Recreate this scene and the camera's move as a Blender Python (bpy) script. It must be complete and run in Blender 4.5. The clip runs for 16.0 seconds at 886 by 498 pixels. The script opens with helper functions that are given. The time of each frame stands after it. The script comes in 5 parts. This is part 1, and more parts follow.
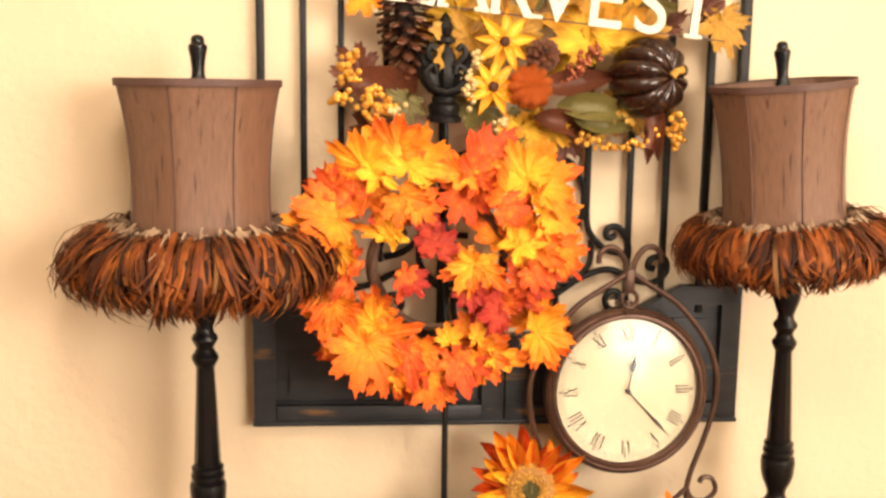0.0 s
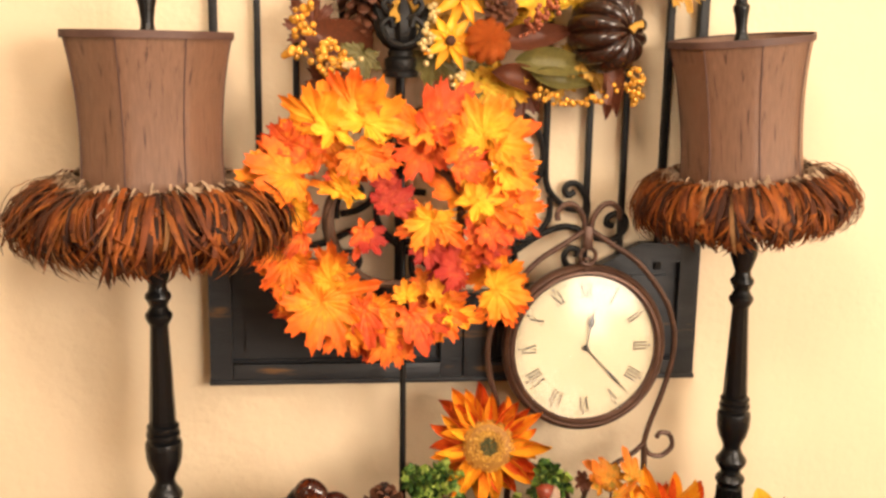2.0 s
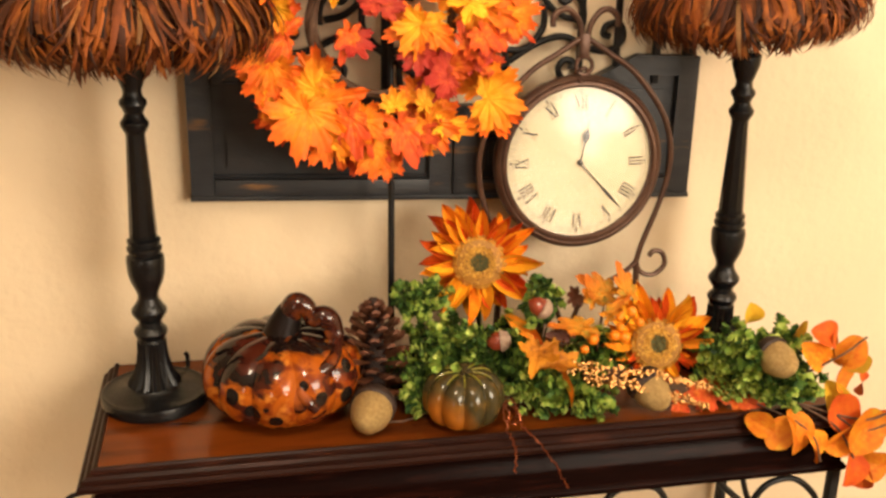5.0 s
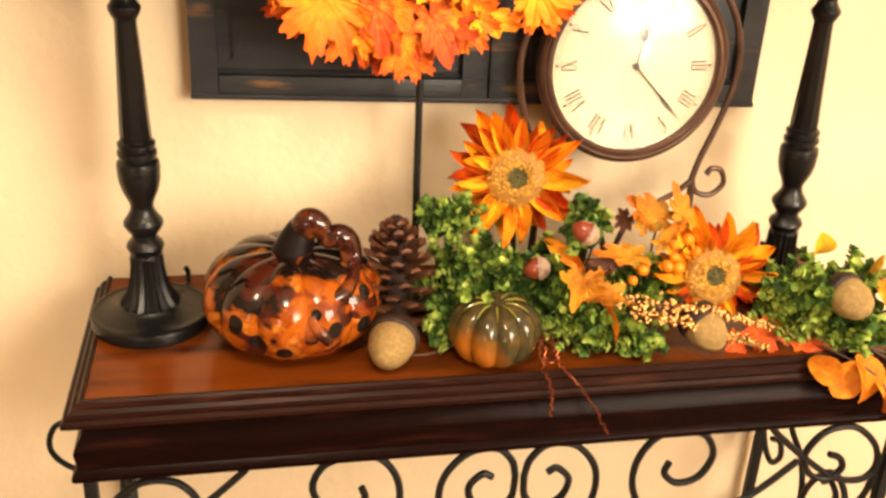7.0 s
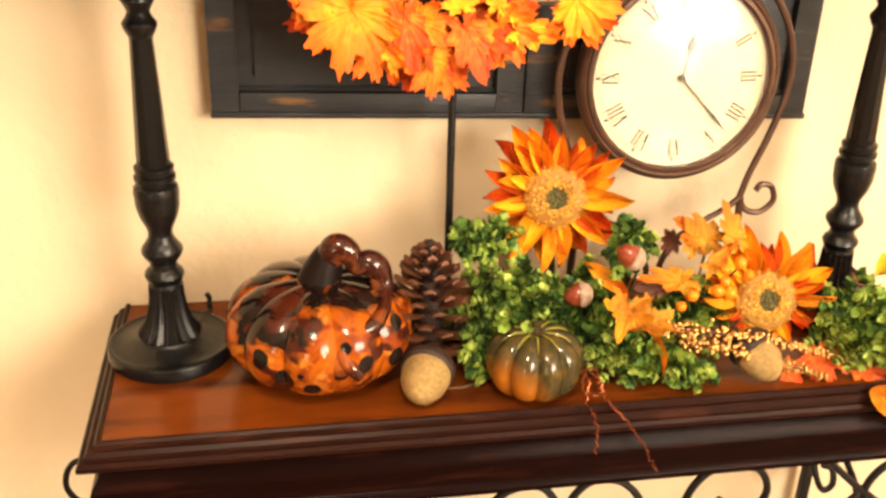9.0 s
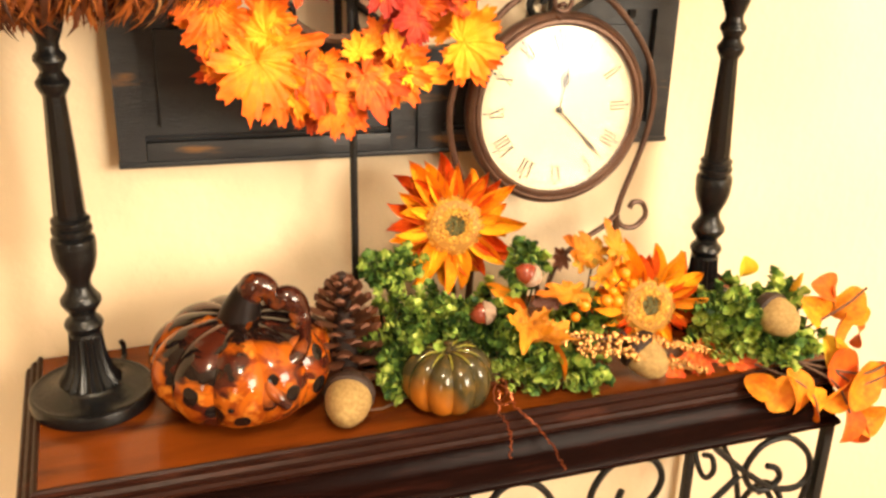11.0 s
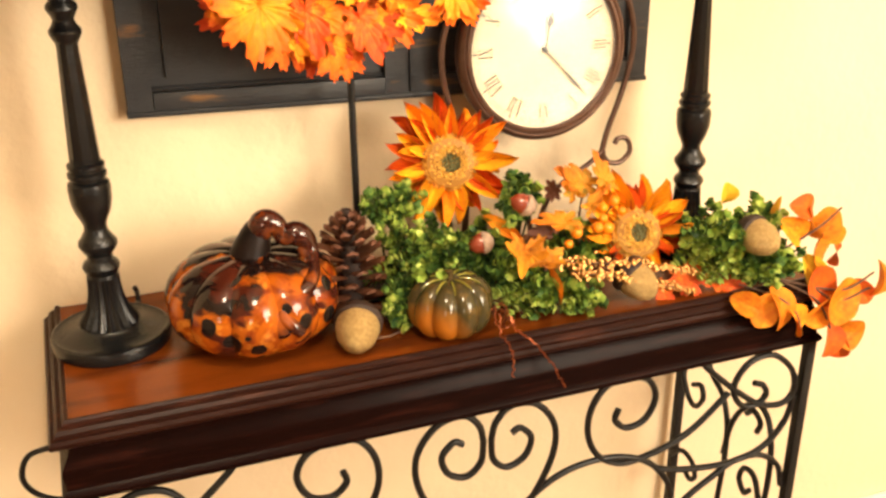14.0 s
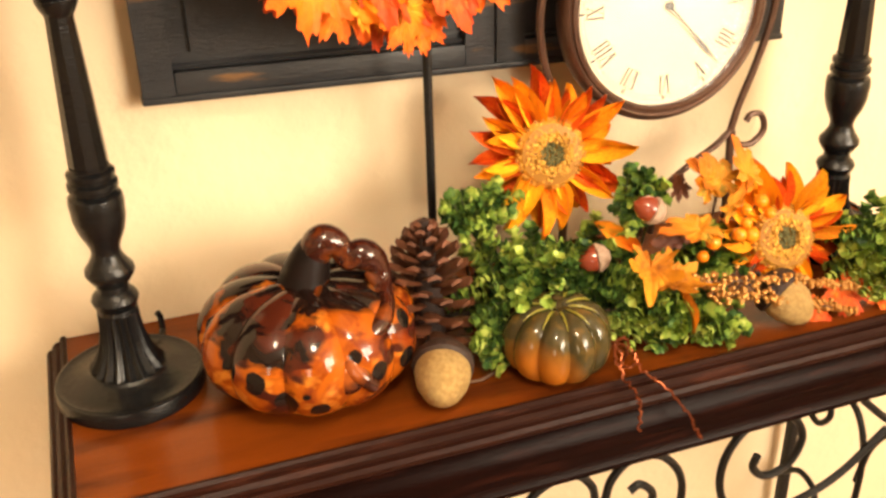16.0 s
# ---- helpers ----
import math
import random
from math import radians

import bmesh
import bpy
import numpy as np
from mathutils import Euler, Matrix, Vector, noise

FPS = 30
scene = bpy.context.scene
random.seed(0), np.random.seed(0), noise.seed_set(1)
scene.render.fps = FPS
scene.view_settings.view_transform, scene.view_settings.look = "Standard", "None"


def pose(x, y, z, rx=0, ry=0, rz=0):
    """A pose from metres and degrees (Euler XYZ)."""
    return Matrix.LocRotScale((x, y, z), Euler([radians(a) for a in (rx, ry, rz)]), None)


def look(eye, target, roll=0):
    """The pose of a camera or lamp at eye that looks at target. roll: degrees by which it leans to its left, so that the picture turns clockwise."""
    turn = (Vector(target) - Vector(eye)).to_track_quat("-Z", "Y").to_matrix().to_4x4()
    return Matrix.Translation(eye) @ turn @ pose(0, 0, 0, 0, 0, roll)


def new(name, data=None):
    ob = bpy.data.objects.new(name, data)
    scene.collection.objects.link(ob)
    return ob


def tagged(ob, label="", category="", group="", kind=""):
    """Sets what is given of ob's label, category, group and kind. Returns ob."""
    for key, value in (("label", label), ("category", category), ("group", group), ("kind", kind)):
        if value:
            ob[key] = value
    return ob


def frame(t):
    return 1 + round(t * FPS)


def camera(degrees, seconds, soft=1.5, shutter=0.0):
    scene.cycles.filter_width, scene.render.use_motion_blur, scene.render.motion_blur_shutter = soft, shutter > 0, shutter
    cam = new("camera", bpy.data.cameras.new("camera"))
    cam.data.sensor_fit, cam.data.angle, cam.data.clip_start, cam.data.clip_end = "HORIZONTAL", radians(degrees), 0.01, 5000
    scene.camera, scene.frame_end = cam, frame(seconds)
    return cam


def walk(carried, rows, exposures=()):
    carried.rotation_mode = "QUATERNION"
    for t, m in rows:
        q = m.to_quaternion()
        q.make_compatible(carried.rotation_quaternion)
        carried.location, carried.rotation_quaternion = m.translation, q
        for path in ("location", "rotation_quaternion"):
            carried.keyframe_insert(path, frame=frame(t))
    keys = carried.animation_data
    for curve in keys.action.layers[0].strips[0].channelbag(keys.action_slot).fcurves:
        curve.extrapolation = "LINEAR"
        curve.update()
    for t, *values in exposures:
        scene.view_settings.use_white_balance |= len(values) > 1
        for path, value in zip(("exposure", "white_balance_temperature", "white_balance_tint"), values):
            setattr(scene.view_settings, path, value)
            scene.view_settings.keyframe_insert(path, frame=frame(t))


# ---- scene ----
cam = camera(47.5, 16.0, soft=2.7)
PATH = [
    (0, (0.055, 0.386, 1.623), (0.36, 2.337, 1.307), 0.8),
    (0.5, (0.051, 0.394, 1.61), (0.381, 2.337, 1.273), 1.2),
    (1, (0.058, 0.396, 1.607), (0.402, 2.337, 1.266), 1.3),
    (1.5, (0.06, 0.394, 1.609), (0.408, 2.332, 1.26), 1.0),
    (2, (0.075, 0.394, 1.613), (0.439, 2.322, 1.224), 1.0),
    (2.5, (0.072, 0.41, 1.59), (0.455, 2.312, 1.107), 0.5),
    (3, (0.074, 0.409, 1.573), (0.462, 2.306, 1.075), 0.5),
    (3.5, (0.071, 0.416, 1.572), (0.464, 2.302, 1.036), 0.8),
    (4, (0.07, 0.418, 1.563), (0.452, 2.298, 0.997), 0.9),
    (4.5, (0.061, 0.429, 1.548), (0.455, 2.288, 0.926), 1.6),
    (5, (0.064, 0.434, 1.524), (0.464, 2.282, 0.873), 1.3),
    (5.2, (0.062, 0.432, 1.492), (0.464, 2.28, 0.841), 1.3),
    (7.5, (0.077, 0.675, 1.497), (0.438, 2.422, 0.592), 3.1),
    (8, (0.064, 0.711, 1.476), (0.435, 2.451, 0.562), 3.4),
    (8.5, (0.077, 0.722, 1.485), (0.417, 2.476, 0.586), 1.7),
    (9, (0.071, 0.701, 1.492), (0.399, 2.477, 0.632), 1.8),
    (9.5, (0.042, 0.694, 1.51), (0.393, 2.475, 0.672), 2.7),
    (10, (0.038, 0.692, 1.526), (0.536, 2.437, 0.685), 2.5),
    (12.3, (-0.081, 0.541, 1.508), (0.557, 2.294, 0.787), 0.9),
    (12.5, (-0.079, 0.536, 1.507), (0.549, 2.282, 0.761), 0.7),
    (13, (-0.086, 0.527, 1.494), (0.529, 2.271, 0.731), -0.2),
    (13.5, (-0.074, 0.525, 1.489), (0.551, 2.253, 0.7), -0.5),
    (14, (-0.073, 0.557, 1.474), (0.575, 2.269, 0.668), -0.3),
    (14.5, (-0.083, 0.635, 1.47), (0.54, 2.349, 0.649), -1.0),
    (15, (-0.073, 0.724, 1.46), (0.533, 2.433, 0.617), -1.5),
    (15.5, (-0.064, 0.821, 1.451), (0.547, 2.502, 0.555), -1.0),
    (16, (-0.049, 0.886, 1.44), (0.545, 2.556, 0.513), -1.4),
]
walk(cam, [(t, look(eye, target, roll)) for t, eye, target, roll in PATH],
     [(0, 0.66, 5900, 13), (2, 0.58, 5950, 13), (3.0, 0.46, 6000, 12), (4.5, 0.38, 6150, 10), (5.2, 0.52, 6200, 10), (7.5, 1.06, 6350, 9), (8.5, 1.10, 6350, 9), (9.5, 1.26, 6350, 9), (12.5, 1.18, 6350, 8), (14.5, 1.08, 6350, 9), (16, 1.18, 6400, 9)])

# ---- light ----
world = bpy.data.worlds.new("world")
scene.world = world
world.use_nodes = True
world.node_tree.nodes["Background"].inputs[0].default_value = (1.0, 0.86, 0.68, 1)
world.node_tree.nodes["Background"].inputs[1].default_value = 0.02


def area_lamp(name, eye, target, w, h, watts, colour):
    d = bpy.data.lights.new(name, "AREA")
    d.shape, d.size, d.size_y, d.energy, d.color = "RECTANGLE", w, h, watts, colour
    ob = new(name, d)
    ob.matrix_world = look(eye, target)
    return ob


def bulb(name, at, watts, colour, radius=0.04):
    d = bpy.data.lights.new(name, "POINT")
    d.energy, d.color, d.shadow_soft_size = watts, colour, radius
    ob = new(name, d)
    ob.location = at
    return ob


# Unseen area lamp added inside the room at right; there is no window.
area_lamp("added_fill_right", (2.20, -1.25, 2.00), (1.2, 2.0, 1.5), 1.9, 1.1, 90, (1.0, 0.825, 0.615))
# Unseen lamp added before the solid rear wall, aimed after the shadows' direction.
area_lamp("added_fill_rear", (-1.55, -2.36, 1.45), (0.2, 2.0, 1.1), 0.9, 1.2, 13, (1.0, 0.82, 0.58))
# Unseen lamp added to throw the bright spot onto the clock glass.
area_lamp("added_glare_lamp", (2.40, -2.40, 1.15), (0.6, 2.0, 1.1), 0.34, 0.60, 12, (1.0, 0.86, 0.66))
# Unseen point lamp added overhead so the wall brightens towards the top.
bulb("added_overhead_lamp", (0.05, 0.60, 2.44), 36, (1.0, 0.80, 0.565), 0.20)

# ---- materials ----
MATS = {}


def material(name, colour, rough=0.6, metal=0.0, second=None, scale=20.0, mix=0.5, bump=0.0, bump_scale=80.0,
             stretch=(1, 1, 1), vary=0.0, island=None, coat=0.0, spec=0.5, third=None, spread=(0.35, 0.65), third_at=(0.6, 0.7)):
    """Two colours mixed by noise, a third in patches, fine relief, and a spread from object to object or island to island."""
    m = bpy.data.materials.new(name)
    m.use_nodes = True
    nt = m.node_tree
    N, L = nt.nodes, nt.links
    b = N["Principled BSDF"]
    b.inputs["Roughness"].default_value, b.inputs["Metallic"].default_value = rough, metal
    b.inputs["Coat Weight"].default_value = coat
    b.inputs["Specular IOR Level"].default_value = spec
    b.inputs["Coat Roughness"].default_value = 0.08
    tc = N.new("ShaderNodeTexCoord")
    mp = N.new("ShaderNodeMapping")
    mp.inputs["Scale"].default_value = stretch
    L.new(tc.outputs["Object"], mp.inputs["Vector"])

    def tex(sc, detail=4.0):
        n = N.new("ShaderNodeTexNoise")
        n.inputs["Scale"].default_value, n.inputs["Detail"].default_value = sc, detail
        L.new(mp.outputs[0], n.inputs["Vector"])
        return n.outputs["Fac"]

    def ramp(fac, a, c):
        r = N.new("ShaderNodeMapRange")
        r.inputs["From Min"].default_value, r.inputs["From Max"].default_value = a, c
        L.new(fac, r.inputs["Value"])
        return r.outputs[0]

    def mixc(fac, a, c):
        x = N.new("ShaderNodeMix")
        x.data_type = "RGBA"
        for s, v in ((x.inputs[0], fac), (x.inputs[6], a), (x.inputs[7], c)):
            if isinstance(v, bpy.types.NodeSocket):
                L.new(v, s)
            else:
                s.default_value = v if isinstance(v, float) else (*v, 1)
        return x.outputs[2]

    out = mixc(0.0, colour, colour)
    if island:
        g = N.new("ShaderNodeNewGeometry")
        cr = N.new("ShaderNodeValToRGB")
        cr.color_ramp.interpolation = "LINEAR"
        while len(cr.color_ramp.elements) < len(island):
            cr.color_ramp.elements.new(0.5)
        for i, (p, c) in enumerate(island):
            cr.color_ramp.elements[i].position = p
            cr.color_ramp.elements[i].color = (*c, 1)
        L.new(g.outputs["Random Per Island"], cr.inputs[0])
        out = cr.outputs[0]
    if second:
        f = ramp(tex(scale), *spread)
        mu = N.new("ShaderNodeMath")
        mu.operation = "MULTIPLY"
        mu.inputs[1].default_value = mix
        L.new(f, mu.inputs[0])
        out = mixc(mu.outputs[0], out, second)
    if third:
        out = mixc(ramp(tex(scale * 0.37 + 3.0, 6.0), *third_at), out, third)
    if vary:
        o = N.new("ShaderNodeObjectInfo")
        h = N.new("ShaderNodeHueSaturation")
        r = N.new("ShaderNodeMapRange")
        r.inputs["To Min"].default_value, r.inputs["To Max"].default_value = 1 - vary, 1 + vary
        L.new(o.outputs["Random"], r.inputs["Value"])
        L.new(r.outputs[0], h.inputs["Value"])
        L.new(out, h.inputs["Color"])
        out = h.outputs[0]
    L.new(out, b.inputs["Base Color"])
    if bump:
        bp = N.new("ShaderNodeBump")
        bp.inputs["Strength"].default_value, bp.inputs["Distance"].default_value = bump, 0.004
        L.new(tex(bump_scale, 5.0), bp.inputs["Height"])
        L.new(bp.outputs[0], b.inputs["Normal"])
    MATS[name] = m
    return m


def toward(m, point, near, far, colour):
    """Blend a colour into a material round a point of the object's own space."""
    N, L = m.node_tree.nodes, m.node_tree.links
    base = N["Principled BSDF"].inputs["Base Color"]
    src = base.links[0].from_socket
    tc, d, r, x = N.new("ShaderNodeTexCoord"), N.new("ShaderNodeVectorMath"), N.new("ShaderNodeMapRange"), N.new("ShaderNodeMix")
    d.operation, x.data_type = "DISTANCE", "RGBA"
    d.inputs[1].default_value = point
    r.inputs["From Min"].default_value, r.inputs["From Max"].default_value = far, near
    x.inputs[7].default_value = (*colour, 1)
    L.new(tc.outputs["Object"], d.inputs[0])
    L.new(d.outputs["Value"], r.inputs["Value"])
    L.new(r.outputs[0], x.inputs[0])
    L.new(src, x.inputs[6])
    L.new(x.outputs[2], base)


WALL = material("wall_paint", (0.80, 0.66, 0.45), 0.75, second=(0.74, 0.60, 0.40), scale=3.0, bump=0.45, bump_scale=50)
# Tan tone for the unseen walls, darkened to cut bounce and deepen shade.
REARWALL = material("dimmed_unseen_wall", (0.36, 0.27, 0.17), 0.75, second=(0.32, 0.24, 0.15), scale=3.0, bump=0.25, bump_scale=60)
CEIL = material("ceiling_paint", (0.8, 0.76, 0.68), 0.8, second=(0.74, 0.70, 0.62), scale=4, bump=0.1)
FLOORM = material("floor_boards", (0.22, 0.12, 0.06), 0.4, second=(0.12, 0.06, 0.03), scale=8, stretch=(1, 12, 1))
BLACKWOOD = material("black_painted_wood", (0.0050, 0.0052, 0.0058), 0.24, spec=0.36, second=(0.010, 0.0096, 0.009), scale=30, bump=0.2, bump_scale=120, stretch=(1, 1, 4))
WORN = material("worn_black_paint", (0.021, 0.0225, 0.0260), 0.42, spec=0.36, second=(0.038, 0.038, 0.039), scale=12, third=(0.17, 0.085, 0.03),
                third_at=(0.66, 0.74), bump=0.25, bump_scale=90, stretch=(1, 1, 5))
IRON = material("wrought_iron", (0.004, 0.0038, 0.0038), 0.45, 0.0, spec=0.3, second=(0.011, 0.009, 0.007), scale=60, bump=0.3, bump_scale=200)
BRONZE = material("bronzed_metal", (0.110, 0.057, 0.036), 0.40, 0.5, second=(0.048, 0.024, 0.016), scale=40, bump=0.25, bump_scale=160)
TOPWOOD = material("honey_stained_wood", (0.175, 0.038, 0.0038), 0.22, second=(0.085, 0.017, 0.0022), scale=7, stretch=(1, 5, 1), coat=0.08, spec=0.22, third=(0.040, 0.009, 0.003), third_at=(0.48, 0.76), bump=0.12, bump_scale=30)
DARKWOOD = material("dark_stained_wood", (0.0085, 0.0026, 0.0020), 0.24, spec=0.035, second=(0.004, 0.0015, 0.0013), scale=16, stretch=(1, 9, 9), third=(0.030, 0.008, 0.005), third_at=(0.55, 0.80), bump=0.08, bump_scale=60)
# Reddish dark wood; the paler patches paint in highlights along the moulding.
RIMWOOD = material("reddish_highlit_wood", (0.022, 0.0068, 0.0042), 0.32, spec=0.08, second=(0.009, 0.0028, 0.002), scale=14, stretch=(1, 7, 7), third=(0.075, 0.024, 0.014), third_at=(0.58, 0.80), bump=0.1, bump_scale=60)
SHADE = material("brown_silk", (0.208, 0.110, 0.066), 0.42, second=(0.125, 0.066, 0.038), scale=32, stretch=(9, 9, 1), bump=0.3, bump_scale=160, third=(0.075, 0.034, 0.022), third_at=(0.60, 0.70))
SEAM = material("brown_silk_piping", (0.105, 0.055, 0.042), 0.6, second=(0.07, 0.035, 0.028), scale=90)
FEATHER = material("hackle_feathers", (0.2, 0.06, 0.02), 0.6, spec=0.2, island=[(0.0, (0.016, 0.008, 0.005)), (0.18, (0.070, 0.020, 0.007)), (0.42, (0.185, 0.046, 0.009)), (0.70, (0.28, 0.074, 0.011)), (0.96, (0.33, 0.105, 0.016)), (1.0, (0.30, 0.16, 0.06))],
                   second=(0.024, 0.009, 0.006), scale=24, mix=0.66, spread=(0.47, 0.60), stretch=(1, 1, 0.7))
FLUFF = material("pale_down", (0.42, 0.30, 0.19), 0.8, second=(0.14, 0.075, 0.04), scale=38)


# ---- shapes ----
class G:
    """Vertices and faces of one mesh."""

    def __init__(self):
        self.v, self.f = [], []

    def add(self, v, f, m=None):
        n = len(self.v)
        self.v += [tuple(m @ Vector(p)) for p in v] if m is not None else [tuple(p) for p in v]
        self.f += [tuple(i + n for i in q) for q in f]
        return self

    def box(self, a, b, bevel=0.0, m=None):
        (x0, y0, z0), (x1, y1, z1) = a, b
        e = min(bevel, (x1 - x0) / 2.1, (y1 - y0) / 2.1, (z1 - z0) / 2.1)
        if e <= 0:
            v = [(x, y, z) for x in (x0, x1) for y in (y0, y1) for z in (z0, z1)]
            return self.add(v, [(0, 1, 3, 2), (4, 6, 7, 5), (0, 4, 5, 1), (2, 3, 7, 6), (0, 2, 6, 4), (1, 5, 7, 3)], m)
        bm = bmesh.new()
        bmesh.ops.create_cube(bm, size=1, matrix=Matrix.LocRotScale(((x0 + x1) / 2, (y0 + y1) / 2, (z0 + z1) / 2), None, (x1 - x0, y1 - y0, z1 - z0)))
        bmesh.ops.bevel(bm, geom=bm.edges[:], offset=e, segments=2, affect="EDGES", profile=0.5)
        bm.verts.index_update()
        self.add([w.co.copy() for w in bm.verts], [[w.index for w in q.verts] for q in bm.faces], m)
        bm.free()
        return self

    def grid(self, rows, closed=False, m=None):
        """Rows of points of equal length; closed: each row is a ring."""
        n = len(rows[0])
        v = [p for r in rows for p in r]
        f = []
        for i in range(len(rows) - 1):
            for j in range(n if closed else n - 1):
                k = (j + 1) % n
                f.append((i * n + j, i * n + k, (i + 1) * n + k, (i + 1) * n + j))
        return self.add(v, f, m)

    def lathe(self, prof, seg=32, m=None, flute=0, depth=0.0):
        rows = []
        for r, z in prof:
            ring = []
            for j in range(seg):
                a = 2 * math.pi * j / seg
                s = 1 + depth * math.cos(flute * a) if flute else 1
                ring.append((r * s * math.cos(a), r * s * math.sin(a), z))
            rows.append(ring)
        self.grid(rows, True, m)
        n = len(self.v)
        for k, rev in ((0, True), (len(rows) - 1, False)):
            if prof[k][0] > 1e-5:
                i0 = n - len(rows) * seg + k * seg
                q = list(range(i0, i0 + seg))
                self.f.append(tuple(q[::-1] if rev else q))
        return self

    def tube(self, pts, r, seg=8, m=None):
        """A rod along points; r: a number or one for each point."""
        P = [Vector(p) for p in pts]
        rr = r if hasattr(r, "__len__") else [r] * len(P)
        rows, up = [], None
        for i, p in enumerate(P):
            t = (P[min(i + 1, len(P) - 1)] - P[max(i - 1, 0)]).normalized()
            if up is None:
                up = t.orthogonal().normalized()
            up = (up - t * up.dot(t)).normalized()
            s = t.cross(up)
            rows.append([p + rr[i] * (math.cos(a) * up + math.sin(a) * s) for a in (2 * math.pi * j / seg for j in range(seg))])
        n0 = len(self.v)
        self.grid(rows, True, m)
        self.f.append(tuple(range(n0 + seg - 1, n0 - 1, -1)))
        e = n0 + (len(rows) - 1) * seg
        self.f.append(tuple(range(e, e + seg)))
        return self

    def ball(self, c, r, seg=10, rings=6, m=None, squash=(1, 1, 1)):
        prof = [(max(1e-6, math.sin(math.pi * i / rings)), -math.cos(math.pi * i / rings)) for i in range(rings + 1)]
        mm = Matrix.Translation(c) @ Matrix.Diagonal((r * squash[0], r * squash[1], r * squash[2], 1))
        return self.lathe(prof, seg, (m @ mm) if m is not None else mm)

    def mesh(self, name, mat, smooth=True, angle=35):
        d = bpy.data.meshes.new(name)
        d.from_pydata(self.v, [], self.f)
        d.materials.append(mat)
        if smooth:
            d.polygons.foreach_set("use_smooth", [True] * len(d.polygons))
            d.set_sharp_from_angle(angle=radians(angle))
        d.update()
        return d


def part(name, g, mat, parent=None, label="", at=None, smooth=True, angle=35):
    data = g.mesh(name, mat, smooth, angle) if isinstance(g, G) else g
    ob = new(name, data)
    if parent is not None:
        ob.parent = parent
    if at is not None:
        ob.matrix_basis = at
    if label:
        ob["label"] = label
    return ob


def thing(name, at, label, category, group="", kind=""):
    ob = new(name)
    ob.empty_display_size = 0.05
    ob.matrix_basis = at if isinstance(at, Matrix) else Matrix.Translation(at)
    return tagged(ob, label, category, group, kind)


def spline(pts, n=10):
    """A smooth curve through the points."""
    P = [Vector(p) for p in pts]
    P = [P[0] * 2 - P[1]] + P + [P[-1] * 2 - P[-2]]
    out = []
    for i in range(1, len(P) - 2):
        a, b, c, d = P[i - 1:i + 3]
        for k in range(n):
            t = k / n
            out.append(0.5 * ((2 * b) + (c - a) * t + (2 * a - 5 * b + 4 * c - d) * t * t + (3 * b - a - 3 * c + d) * t ** 3))
    return out + [P[-2]]


def curl(cx, cz, r0, r1, a0, a1, y=0.0, n=28):
    """A flat spiral in the xz plane, from radius r0 at angle a0 to r1 at a1 (degrees)."""
    out = []
    for i in range(n + 1):
        t = i / n
        a, r = radians(a0 + (a1 - a0) * t), r0 + (r1 - r0) * t
        out.append(Vector((cx + r * math.cos(a), y, cz + r * math.sin(a))))
    return out


# ---- the room ----
WY = 2.0


def slab(name, a, b, mat, label, category):
    return tagged(part(name, G().box(a, b), mat, smooth=False), label, category, kind="structure")


slab("wall_north", (-2.1, WY, -0.1), (3.0, WY + 0.12, 2.6), WALL, "warm cream painted plaster wall with light orange-peel texture", "wall")
# South and west walls are out of view; their dark tone limits bounced light.
slab("wall_south", (-2.1, -2.62, -0.1), (3.0, -2.5, 2.6), REARWALL, "unseen closing wall toned dark to cut bounced light", "wall")
slab("wall_west", (-2.22, -2.62, -0.1), (-2.1, WY + 0.12, 2.6), REARWALL, "unseen closing wall toned dark to cut bounced light", "wall")
slab("wall_east", (3.0, -2.62, -0.1), (3.12, WY + 0.12, 2.6), WALL, "warm cream painted wall", "wall")
slab("floor", (-2.22, -2.62, -0.2), (3.12, WY + 0.12, -0.1), FLOORM, "dark brown wooden floor", "floor")
slab("ceiling", (-2.22, -2.62, 2.6), (3.12, WY + 0.12, 2.7), CEIL, "off-white painted ceiling", "ceiling")

# ---- console table ----
TX0, TX1, TF, TZ = -0.157, 0.985, 1.650, 0.80
table = thing("console_table", (0.4, 1.82, -0.1), "dark wooden console table with honey-brown top and scrolled iron base", "console table")
OFF = Matrix.Translation((-0.4, -1.82, 0.1))


def sweep_frame(prof, x0, x1, yf, yb):
    """A mouldings' profile (out, z) run round the left end, the front and the right end, mitred."""
    g = G()
    rows = [[(x0 - o, yb, z) for o, z in prof], [(x0 - o, yf - o, z) for o, z in prof], [(x1 + o, yf - o, z) for o, z in prof], [(x1 + o, yb, z) for o, z in prof]]
    g.grid(rows)
    return g


IN = 0.024
part("top_panel", G().box((TX0 + IN - 0.003, TF + IN - 0.003, TZ - 0.02), (TX1 - IN + 0.003, 1.996, TZ)), TOPWOOD, table, "polished honey-brown table top", OFF, smooth=False)
rim = [(0.0, TZ), (0.0, TZ + 0.003), (0.004, TZ + 0.004), (0.007, TZ + 0.001), (0.008, TZ - 0.003), (0.013, TZ - 0.004), (0.017, TZ - 0.008), (0.018, TZ - 0.012),
       (0.022, TZ - 0.013), (0.025, TZ - 0.017), (0.025, TZ - 0.022), (0.022, TZ - 0.025), (0.0, TZ - 0.026)]
part("top_moulding", sweep_frame(rim, TX0 + IN, TX1 - IN, TF + IN, 1.996), RIMWOOD, table, "stepped dark wood edge moulding", OFF, angle=25)
